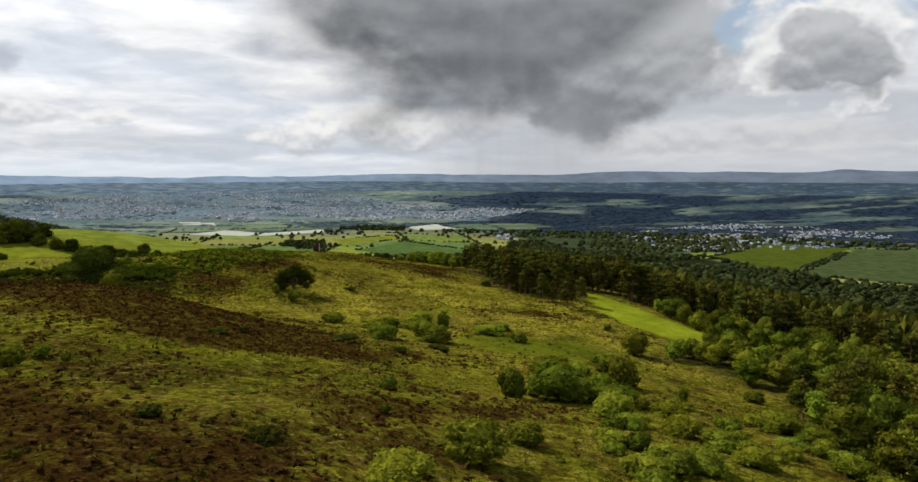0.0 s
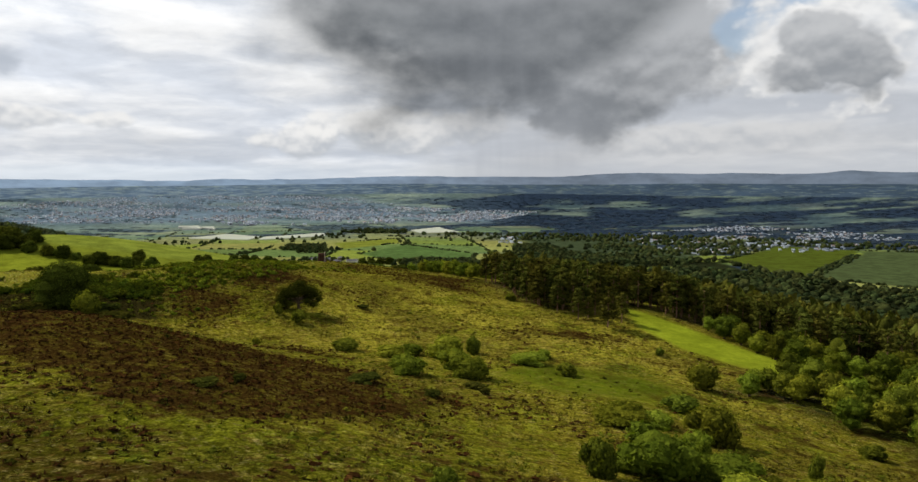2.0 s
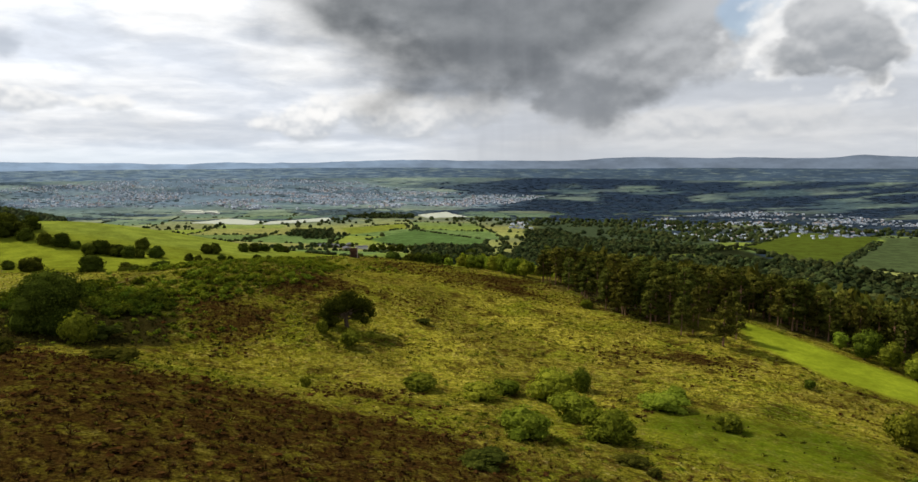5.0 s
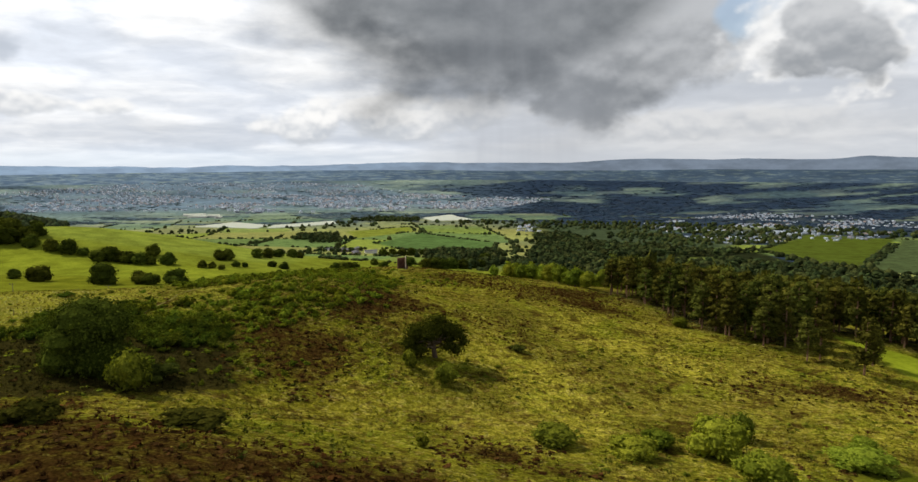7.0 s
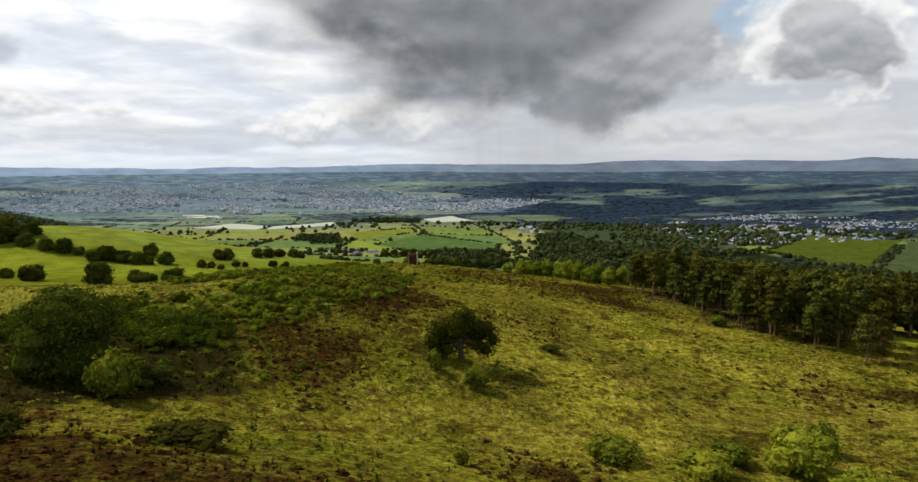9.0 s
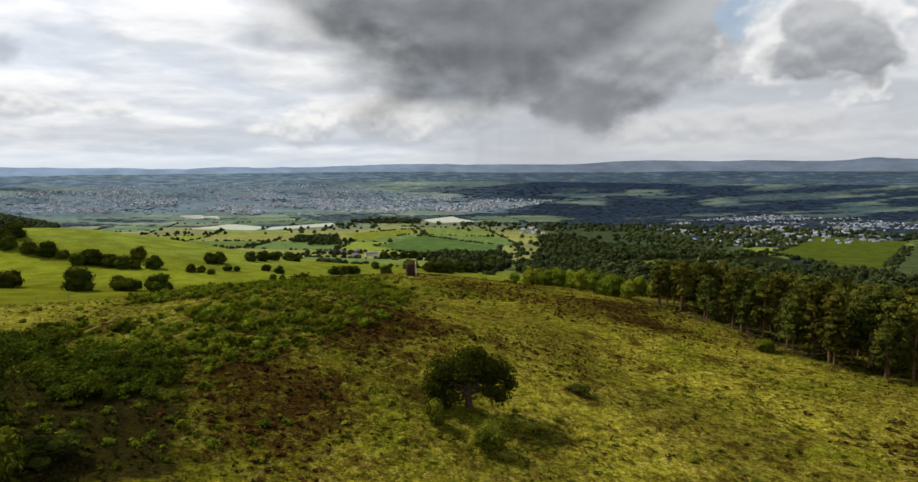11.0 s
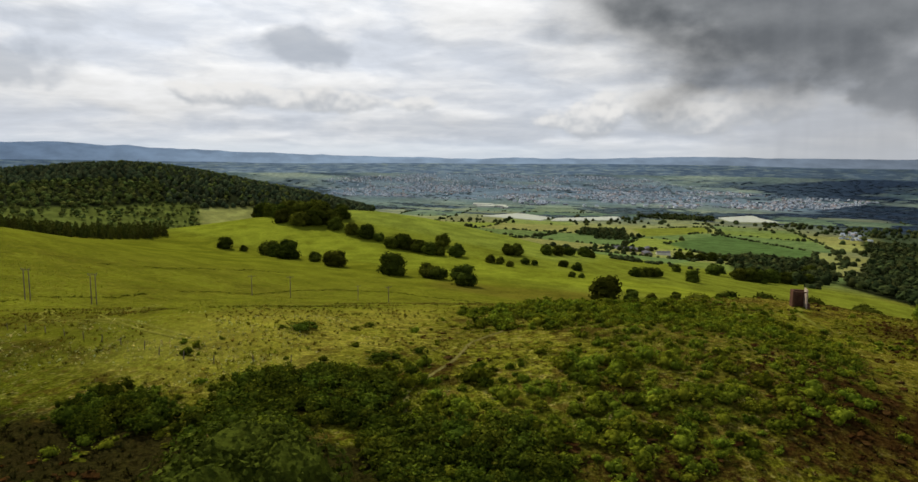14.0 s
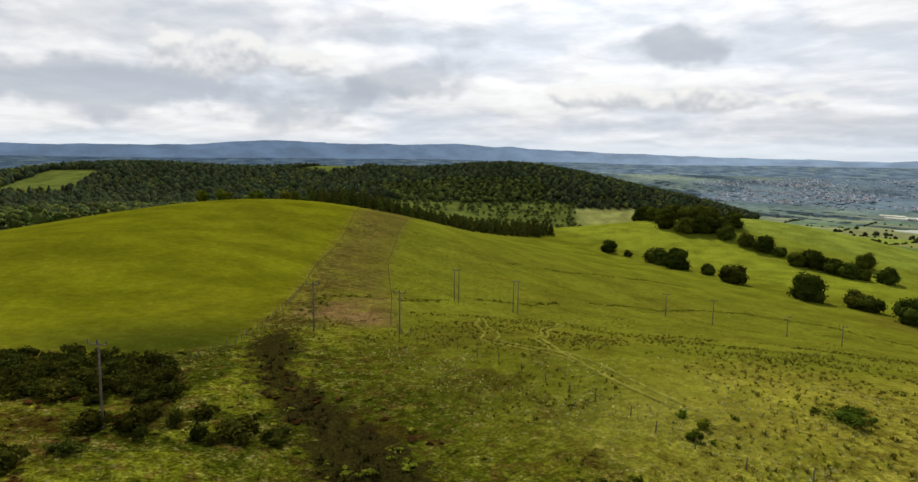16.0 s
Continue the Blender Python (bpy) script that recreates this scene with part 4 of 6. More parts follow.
def crown_lobes(rng, wide, tall, low, count, spread=0.55, size=0.5):
    """Lobes of a crown that many metres wide, between the heights low and tall."""
    mid, half = (tall + low) / 2, (tall - low) / 2
    lobes = [((0, 0, mid), (wide * 0.36, wide * 0.36, half * 0.85)), ((0, 0, mid - half * 0.45), (wide * 0.40, wide * 0.40, half * 0.55))]
    for k in range(count):
        a = 2 * math.pi * (k + rng.random() * 0.7) / count
        up = rng.uniform(-0.7, 0.7)
        reach = wide * 0.5 * spread * (1 - 0.7 * max(up, 0.0)) * (1 - 0.15 * abs(up)) * rng.uniform(0.8, 1.15)
        q = wide * 0.5 * size * rng.uniform(0.7, 1.15)
        lobes.append(((reach * math.cos(a), reach * math.sin(a), mid + up * half * 0.75), (q, q, min(q, half) * rng.uniform(0.65, 0.9))))
    return lobes


def broad_tree(seed, wide, tall, low, count, leaf, leaves, label, lobes=9, bark=BARK):
    """A broadleaved tree: Empty > trunk, crown."""
    rng = np.random.default_rng(seed)
    root = tagged(new("tree"), label, "tree")
    lobe = crown_lobes(rng, wide, tall, low, lobes)
    verts, faces = [], []
    r0 = tall * 0.035
    top = Vector((rng.uniform(-0.4, 0.4), rng.uniform(-0.4, 0.4), low + (tall - low) * 0.55))
    tube(verts, faces, [(0, 0, -1.0), (0, 0, 0.3), top * 0.5, top], [r0 * 1.6, r0 * 1.2, r0 * 0.8, r0 * 0.3], 7)
    for c, r in lobe[2:]:
        at = top * rng.uniform(0.35, 0.8)
        tip = Vector(c)
        tube(verts, faces, [at, at.lerp(tip, 0.55) + Vector((0, 0, -0.3)), tip], [r0 * 0.5, r0 * 0.3, r0 * 0.1], 5)
    hold("trunk", build("trunk", verts, faces, True), bark, root)
    hold("crown", foliage("crown", rng, lobe, count, leaf, 0.1, 0.85, 0.86), leaves, root)
    return root


def pine_tree(seed, tall, bare, wide, count, leaf, label):
    """A Scots pine: bare stem, then tiers of flat plates of needles."""
    rng = np.random.default_rng(seed)
    root = tagged(new("pine_tree"), label, "tree")
    verts, faces = [], []
    r0 = tall * 0.016
    tube(verts, faces, [(0, 0, -1.0), (0.1, 0, tall * 0.45), (-0.1, 0.1, tall * 0.93)], [r0 * 1.3, r0, r0 * 0.25], 7)
    lobes = []
    tiers = 7
    for k in range(tiers):
        f = k / (tiers - 1)
        z = bare + (tall - bare) * (0.05 + 0.9 * f)
        reach = wide * 0.5 * (0.55 + 0.45 * math.sin(math.pi * (0.25 + 0.6 * f))) * (1.0 - 0.45 * f * f)
        for q in range(4 if f < 0.85 else 2):
            a = rng.uniform(0, 6.28)
            d = reach * rng.uniform(0.3, 0.75)
            s = wide * rng.uniform(0.16, 0.28)
            c = (d * math.cos(a), d * math.sin(a), z + rng.uniform(-0.5, 0.5))
            lobes.append((c, (s, s, s * 0.58)))
            tube(verts, faces, [(0, 0, c[2] - 0.9), (c[0] * 0.6, c[1] * 0.6, c[2] - 0.5), c], [r0 * 0.35, r0 * 0.25, r0 * 0.1], 4)
    hold("trunk", build("trunk", verts, faces, True), PINE_BARK, root)
    hold("crown", foliage("crown", rng, lobes, count, leaf, 0.4, 0.7, 0.62), NEEDLE, root)
    return root


def bush_mesh(seed, count, leaf, lobes=7, name="bush"):
    """A bush one metre wide and one metre high, leaves to the ground."""
    rng = np.random.default_rng(seed)
    parts = [((0, 0, 0.42), (0.36, 0.36, 0.46))]
    for k in range(lobes):
        a = 2 * math.pi * (k + rng.random() * 0.6) / lobes
        d, s = rng.uniform(0.2, 0.34), rng.uniform(0.16, 0.25)
        parts.append(((d * math.cos(a), d * math.sin(a), rng.uniform(0.2, 0.62)), (s, s, s * 1.1)))
    return foliage(name, rng, parts, count, leaf, 0.15, 0.85, 0.9)


def stand(thing, x, y, turn=0.0, size=1.0, sink=0.25):
    """Copy a thing to a place on the ground."""
    m = pose(x, y, height(x, y) - sink * size, 0, 0, turn)
    made = copy_thing(thing, m)
    made.scale = (size, size, size)
    return made


def put_away(things):
    """Remove the patterns that only served to be copied."""
    for thing in things:
        for ob in (*thing.children_recursive, thing):
            bpy.data.objects.remove(ob)


rnd = random.Random(5)
PINES = [pine_tree(40 + k, 15.0, 2.6 + 0.8 * k, 8.4, 680, 0.42, "tall Scots pine with a bare reddish trunk at the wood's edge") for k in range(5)]
LEAFY = [broad_tree(50 + k, 10.5, 12.0, 0.4, 720, 0.44, LEAF, "leafy green broadleaf tree at the wood's edge", 11) for k in range(3)]
BIRCHES = [broad_tree(55 + k, 8.0, 9.0, 0.4, 560, 0.40, BRIGHT_LEAF, "light green birch tree at the wood's edge", 10) for k in range(2)]
OAKS = [broad_tree(60 + k, 17.0 + 1.5 * (k % 3), 13.0 - 0.8 * (k % 2), -1.6, 820, 0.72, OAK_LEAF, "round dark oak with low branches in a grass field", 15) for k in range(5)]
BUSH_MESHES = [bush_mesh(70 + k, 1500, 0.038, 12) for k in range(3)]
DARK_BUSH_MESHES = [bush_mesh(80 + k, 900, 0.050, 8) for k in range(3)]


def far_crown(seed):
    """A crown one metre wide and high for trees far off."""
    rng = np.random.default_rng(seed)
    lobes = crown_lobes(rng, 1.0, 1.0, 0.02, 6)
    v, t = sprays(rng, lobes, 12, 0.18, 0.1, 0.85)
    cv, ct = cores(rng, lobes[:1] + lobes[3:5], 0.95, 5)
    return np.concatenate([v, cv]), np.concatenate([t, ct + len(v)])


LITE = [far_crown(220 + k) for k in range(4)]


def spots(outline, step, seed, jitter=0.42):
    """Places on a loose grid inside an outline."""
    rng = np.random.default_rng(seed)
    xs, ys = [p[0] for p in outline], [p[1] for p in outline]
    gx, gy = np.meshgrid(np.arange(min(xs), max(xs), step), np.arange(min(ys), max(ys), step))
    x = gx.ravel() + rng.uniform(-jitter, jitter, gx.size) * step
    y = gy.ravel() + rng.uniform(-jitter, jitter, gx.size) * step
    keep = area(x, y, outline, 0.01) > 0.5
    return x[keep], y[keep]


def plant(outline, step, seed, patterns, sizes, seen_side, name, label, leaves, wide, tall):
    """A wood: its nearest trees one by one, the rest as one mass of crowns."""
    x, y = spots(outline, step, seed)
    far = area(x, y, seen_side, 0.01) < 0.5
    for px, py in zip(x[~far], y[~far]):
        stand(rnd.choice(patterns), px, py, rnd.uniform(0, 360), rnd.uniform(*sizes))
    rng = np.random.default_rng(seed + 1)
    fx, fy = x[far], y[far]
    k = rng.integers(0, 3, len(fx))
    f = rng.uniform(*sizes, len(fx))
    rows = rows_at(fx, fy, wide * f * 1.15, tall * f, rng, 0.0)
    me = many(name, [(LITE[q][0], LITE[q][1], np.zeros(len(LITE[q][1])), rows[k == q]) for q in range(3)], [leaves])
    hold(name, me, None, None, label, "woodland", "", "stuff")
    return int((~far).sum())


PINE_EDGE = [(-6, 420), (-4, 380), (5, 330), (15, 300), (30, 285), (56, 290), (62, 305), (92, 280), (128, 250), (160, 222), (190, 230), (150, 280), (110, 318), (70, 352), (40, 400), (20, 425)]
LEAF_EDGE = [(45, 200), (78, 180), (62, 135), (58, 100), (66, 60), (100, 50), (120, 100), (140, 150), (150, 230), (100, 262), (50, 215)]
plant(PINE_WOOD, 7.4, 11, PINES, (0.85, 1.18), PINE_EDGE, "pine_wood", "dark canopy of the pine wood behind its edge", NEEDLE, 8.5, 18.5)
plant(LEAF_WOOD, 7.6, 12, LEAFY + LEAFY + BIRCHES + PINES[:1], (0.65, 1.1), LEAF_EDGE, "broadleaf_wood", "green canopy of the mixed wood on the slope", LEAF, 8.5, 10.5)
for x, y, tall in ((45, 276, 15.0), (44, 295, 13.5), (36, 287, 12.0), (30, 300, 13.0), (52, 284, 11.0), (24, 310, 13.0), (40, 288, 9.0)):
    stand(rnd.choice(PINES), x, y, rnd.uniform(0, 360), tall / 15.0)

for x, y, tall in ((-40, 462, 7.0), (-33, 455, 8.0), (-27, 449, 9.0), (-22, 441, 9.5), (-18, 434, 8.5), (-16, 425, 9.5), (-12, 418, 10.0), (-9, 411, 8.5), (-7, 404, 9.5), (-3, 398, 9.0), (-13, 432, 10.5), (-24, 456, 8.5), (-4, 412, 10.5)):
    stand(rnd.choice(BIRCHES), x, y, rnd.uniform(0, 360), tall / 9.0)

for x, y, tall in ((86, 287, 8.0), (89, 279, 9.5), (92, 271, 8.5), (94, 263, 9.5), (97, 255, 9.0), (100, 247, 10.0), (98, 267, 10.5), (103, 258, 11.0), (106, 249, 10.0), (94, 284, 9.0), (108, 240, 10.5)):
    stand(rnd.choice(LEAFY + BIRCHES), x, y, rnd.uniform(0, 360), tall / 11.0)

LIGHT_BUSHES = [(-22, 192.5, 9.8, 5.4), (-7, 195, 10.2, 5.8), (-29, 218, 8.3, 3.4), (-23, 223.5, 6.2, 3.6), (-11, 208, 9.8, 5.6), (10, 218, 10.5, 3.6), (19, 128, 12.3, 7.8), (27, 115, 7.6, 4.6), (22, 161, 13.0, 3.6), (-5, 55, 6.3, 3.2), (60, 124, 10.2, 4.2), (65, 119, 7.5, 2.8), (39, 120, 8.1, 3.6), (13, 322, 5.7, 3.6), (2, 55, 4.0, 2.0), (31, 144, 5.6, 4.6), (29, 160, 6.8, 3.4), (30, 129, 10.8, 4.2), (-13, 222, 10.8, 7.4), (15, 226, 5.1, 3.2)]
DARK_BUSHES = [(18.7, 205, 5.6, 3.8), (-42, 220, 8.7, 3.2), (10, 123, 5.5, 6.2), (-11, 103, 3.0, 2.4), (37, 152, 10.1, 7.6), (40, 178, 9.0, 4.0), (35, 125, 3.6, 2.4), (45, 132, 2.4, 5.4), (2, 66, 6.9, 4.8), (8, 78, 5.1, 3.0), (55, 208, 9.0, 8.0), (-62, 91, 4.9, 3.2), (-62, 98, 2.7, 2.2), (-56, 94, 1.6, 2.2), (-5.5, 230, 4.8, 6.0), (74, 164, 5.7, 3.3), (55, 245, 3.0, 2.8), (-113, 217, 7.6, 7.4), (-61, 246, 5.4, 4.6), (-64, 210, 2.5, 2.5), (-69, 251, 3.2, 4.2), (-9, 79, 1.8, 1.3)]
LOW_BUSHES = [(-30, 63, 2.6, 1.2), (-18, 60, 3.5, 1.1), (-6, 182, 5.4, 1.7), (-4, 177, 2.4, 1.5), (-30, 172, 8.0, 2.2), (-15, 168, 4.0, 1.8), (-49, 135, 4.6, 1.4), (-46, 142, 2.5, 1.5), (-109, 186, 7.6, 2.8), (-92, 191, 9.5, 2.6), (-113, 227, 8.0, 3.0), (-44, 271, 4.2, 1.4)]


def bush(x, y, wide, tall, meshes, mat, label, name="bush", group="bushes on the moor"):
    ob = hold(name, rnd.choice(meshes), mat, None, label, "bush", group)
    ob.matrix_world = pose(x, y, height(x, y) - 0.04 * tall, 0, 0, rnd.uniform(0, 360)) @ Matrix.Diagonal((wide * 1.06, wide * 1.06, tall * 1.12, 1))
    return ob


for row in LIGHT_BUSHES:
    bush(*row, BUSH_MESHES, BRIGHT_LEAF, "broad pale-green willow bush on rough grass")
for row in DARK_BUSHES:
    bush(*row, DARK_BUSH_MESHES, LEAF, "dark green bush standing alone on rough grass")
LOW_MESHES = [bush_mesh(88 + k, 700, 0.048, 9) for k in range(2)]
for row in LOW_BUSHES:
    bush(*row, LOW_MESHES, SCRUB_LEAF, "low dark scrub bush among heather")
SCRUB = [(26, 104), (38, 116), (60, 120), (76, 112), (78, 96), (66, 66), (40, 56), (18, 66), (14, 84)]
for x, y in zip(*spots(SCRUB, 6.5, 31)):
    f = rnd.uniform(0.6, 1.25)
    if rnd.random() < 0.6:
        bush(x, y, 5.5 * f, 2.6 * f, BUSH_MESHES, BRIGHT_LEAF, "broad pale-green willow bush on rough grass")
    elif rnd.random() < 0.6:
        bush(x, y, 4.5 * f, 3.0 * f, DARK_BUSH_MESHES, LEAF, "dark green bush standing alone on rough grass")

big = broad_tree(90, 18.0, 14.5, -2.0, 11000, 0.27, OAK_LEAF, "large dark spreading tree with leaves to the ground", 20)
big.matrix_basis = pose(-125, 227, height(-125, 227) - 0.3)


def lone_tree():
    """The spreading tree on the heath: a short forked trunk under a flat, lopsided crown with gaps."""
    rng = np.random.default_rng(91)
    root = tagged(new("tree"), "lone tree with a flat lopsided crown on the heath", "tree")
    lobes = [((0, 0, 7.2), (3.6, 3.4, 2.6)), ((-3.6, 0.5, 6.2), (3.1, 2.8, 2.3)), ((-5.2, -0.4, 4.2), (2.2, 2.1, 1.9)), ((-4.4, -0.8, 2.4), (2.0, 1.9, 1.5)), ((-2.6, -1.8, 3.0), (1.7, 1.6, 1.3)), ((4.6, -1.1, 2.6), (2.0, 1.8, 1.5)), ((2.7, -2.0, 3.6), (1.6, 1.5, 1.2)), ((-2.2, 1.6, 4.4), (2.2, 2.0, 1.7)), ((2.4, 1.4, 4.9), (2.2, 2.0, 1.7)), ((3.3, -0.5, 7.0), (2.8, 2.6, 1.9)), ((5.4, 0.6, 5.6), (2.1, 2.0, 1.6)),
             ((6.3, -0.2, 3.9), (1.4, 1.4, 1.3)), ((3.6, 0.8, 4.3), (1.7, 1.6, 1.2)), ((-4.2, 1.0, 3.7), (1.3, 1.3, 1.0)), ((1.2, 2.4, 6.2), (2.2, 1.9, 1.7)), ((-1.2, -2.2, 6.0), (2.1, 1.8, 1.5)), ((0.6, -0.6, 9.2), (2.2, 2.0, 1.2))]
    verts, faces = [], []
    tube(verts, faces, [(0.3, 0, -1.0), (0.25, 0, 0.4), (-0.1, 0, 2.6), (0, 0, 4.6), (0.2, 0, 7.2)], [0.85, 0.62, 0.5, 0.42, 0.15], 8)
    for c, r in lobes[1:]:
        s = Vector((-0.1, 0, rng.uniform(2.4, 4.2)))
        tip = Vector(c)
        tube(verts, faces, [s, s.lerp(tip, 0.5) + Vector((0, 0, 0.35)), tip], [0.3, 0.2, 0.06], 5)
    hold("trunk", build("trunk", verts, faces, True), BARK, root)
    hold("crown", foliage("crown", rng, lobes, 6500, 0.22, 0.1, 0.8, 0.72), OAK_LEAF, root)
    return root


lone = lone_tree()
lone.matrix_basis = pose(-64, 258, height(-64, 258) - 0.9, 0, 0, 10) @ Matrix.Diagonal((1.06, 1.0, 1.06, 1))

FIELD_TREES = [(-510, 643, 11.5), (-491, 644, 6.1), (-461, 642, 14.0), (-448, 634, 12.0), (-431, 626, 17.0), (-403, 623, 9.0), (-373, 605, 13.9), (-323, 601, 17.0), (-301, 613, 12.0), (-292, 612, 10.0), (-267, 597, 15.1), (-361, 767, 14.2), (-355, 726, 12.3), (-345, 728, 9.0), (-332, 735, 13.4), (-385, 733, 15.0)]
HEDGE_WEST = [(-540, 759, 16.8), (-515, 756, 16.4), (-504, 765, 19.0), (-489, 774, 16.4), (-476, 760, 14.0), (-452, 752, 12.4), (-433, 748, 15.2), (-418, 746, 9.0), (-296, 792, 13.0), (-302, 786, 12.0), (-298, 730, 7.6), (-290, 732, 7.0), (-271, 848, 11.4), (-266, 871, 10.4), (-256, 898, 10.8), (-250, 905, 9.0), (-560, 780, 17.0), (-580, 790, 16.0), (-600, 800, 18.0), (-575, 815, 18.0), (-545, 800, 18.0), (-520, 800, 18.0)]
HEDGE_MIDDLE = [(-495, 800, 17.0), (-560, 840, 16.0), (-630, 830, 16.0), (-230, 760, 8.0), (-245, 772, 7.0), (-176, 612, 17.0), (-161, 618, 9.0), (-150, 625, 6.5), (-136, 632, 7.5), (-120, 592, 12.0), (-105, 600, 13.0), (-85, 622, 12.0), (-60, 640, 13.0), (-30, 650, 13.0), (-394, 729, 12.6), (-366, 729, 13.0), (-376, 733, 11.0), (-274, 751, 6.0), (-266, 753, 5.0), (-279, 725, 5.4), (-223, 715, 5.0), (-216, 718, 4.5)]
HEDGE_EAST = [(-180, 801, 10.0), (-175, 812, 9.0), (-186, 790, 9.0), (-172, 825, 9.0), (-167, 953, 9.0), (-141, 837, 13.0), (-130, 1026, 16.0), (-93, 1007, 18.0), (-80, 1012, 16.0), (-104, 1000, 15.0), (-69, 1045, 17.0), (-55, 1060, 15.0), (-41, 1106, 15.0), (-28, 1110, 14.0), (-17, 1245, 18.0), (-188, 1386, 17.0), (-170, 1390, 15.0), (-205, 1380, 15.0), (-153, 1404, 17.0), (-132, 1441, 12.0), (-279, 834, 11.0)]
for x, y, tall in FIELD_TREES + HEDGE_WEST + HEDGE_MIDDLE + HEDGE_EAST:
    stand(rnd.choice(OAKS), x, y, rnd.uniform(0, 360), tall / 13.0)

# ---- gorse, heather, grass ----
def gorse_unit(seed, count=104, leaf=0.068):
    """A close-grown bush: spiny tops of uneven height round a dense core."""
    rng = np.random.default_rng(seed)
    lobes = [((0, 0, 0.26), (0.34, 0.34, 0.40))]
    for k in range(9):
        a, d = rng.uniform(0, 6.283), rng.uniform(0.12, 0.5)
        s = rng.uniform(0.10, 0.22)
        lobes.append(((d * math.cos(a), d * math.sin(a), rng.uniform(0.1, 0.75) * (1.05 - d)), (s, s, s * rng.uniform(0.9, 1.7))))
    v, t = sprays(rng, lobes, count, leaf, 0.35, 0.85, -0.3, 0.75)
    cv, ct = cores(rng, lobes[:4], 0.8)
    return np.concatenate([v, cv]), np.concatenate([t, ct + len(v)])


GORSE_UNIT = [gorse_unit(300 + k) for k in range(4)]
GORSE_MESHES, DARK_GORSE_MESHES = [], []
for k in range(7):
    corners, tris = gorse_unit(330 + k, 300, 0.056)
    (GORSE_MESHES if k < 4 else DARK_GORSE_MESHES).append(build("gorse_bush", corners.tolist(), tris.tolist()))

GORSE_CLUMPS = [
    [(-150, 244), (-155, 255), (-154, 266), (-145, 271), (-136, 268), (-133, 259), (-135, 252), (-142, 246)],
    [(-134, 258), (-117, 264), (-107, 254), (-112, 245), (-123, 243)],
    [(-164, 242), (-172, 249), (-170, 253), (-158, 252), (-153, 246)],
    [(-250, 208), (-243, 225), (-232, 231), (-222, 230), (-217, 224), (-220, 215), (-228, 208)],
]
SINGLE_GORSE = [(-165, 288, 3.9, 1.2), (-157, 297, 3.0, 0.8), (-144, 278, 4.8, 1.7), (-140, 283, 2.5, 1.2), (-136, 273, 3.0, 2.2), (-131, 259, 1.8, 2.2), (-128, 273, 2.6, 1.8), (-125, 272, 2.1, 1.6), (-126, 277, 1.6, 1.1), (-164, 286, 4.7, 1.5)]
DARK_GORSE = [(-210, 217, 4.4, 2.8), (-209, 221, 5.1, 3.0), (-206, 221, 1.8, 2.0), (-209, 225, 2.2, 2.6), (-204, 226, 2.8, 2.4), (-202, 227, 1.8, 1.6), (-203, 230, 4.9, 3.0), (-205, 232, 3.4, 2.2), (-201, 234, 4.9, 1.9), (-203, 214, 3.4, 1.3), (-202, 209, 4.0, 3.0), (-213, 223, 4.0, 2.2), (-211, 229, 3.5, 2.0)]
gorse_label = "dense dark green gorse bush on the hillside"
for k, outline in enumerate(GORSE_CLUMPS):
    for x, y in zip(*spots(outline, 2.5 if k < 3 else 3.0, 60 + k)):
        f = rnd.uniform(0.75, 1.35)
        bush(x, y, 3.6 * f, 2.3 * f, GORSE_MESHES if k < 3 else DARK_GORSE_MESHES, DARK_GORSE_LEAF if k < 3 else SCRUB_LEAF, gorse_label, "gorse_bush", "gorse on the hill")
for row in SINGLE_GORSE:
    bush(*row, GORSE_MESHES, GORSE_LEAF, gorse_label, "gorse_bush", "gorse on the hill")
for row in DARK_GORSE:
    bush(*row, DARK_GORSE_MESHES, SCRUB_LEAF, gorse_label, "gorse_bush", "gorse on the hill")
bush(-141, 249, 5.0, 2.6, BUSH_MESHES, BRIGHT_LEAF, "broad pale-green willow bush on rough grass")

DOME = []
for k in range(3):
    q = np.random.default_rng(520 + k)
    v = [(0, 0, 1.0)]
    for zz, r in ((0.72, 0.36), (0.3, 0.5), (0.0, 0.38)):
        for s in range(5):
            a = 6.283 * (s + q.uniform(-0.3, 0.3)) / 5
            v.append((r * q.uniform(0.75, 1.15) * math.cos(a), r * q.uniform(0.75, 1.15) * math.sin(a), zz + q.uniform(-0.08, 0.08)))
    t = [(0, 1 + s, 1 + (s + 1) % 5) for s in range(5)]
    for ring in (0, 1):
        for s in range(5):
            a, b, c, d = 1 + ring * 5 + s, 1 + ring * 5 + (s + 1) % 5, 6 + ring * 5 + s, 6 + ring * 5 + (s + 1) % 5
            t += [(a, c, d), (a, d, b)]
    DOME.append((np.array(v), np.array(t)))


def thicket(name, x, y, wide, tall, units, mat, label, category, seed, sink=0.08):
    rng = np.random.default_rng(seed)
    rows = rows_at(x, y, wide, tall, rng, sink)
    k = rng.integers(0, len(units), len(x))
    me = many(name, [(u[0], u[1], np.zeros(len(u[1])), rows[k == q]) for q, u in enumerate(units)], [mat])
    if units is DOME:
        me.shade_smooth()
    return hold(name, me, None, None, label, category, "", "stuff")


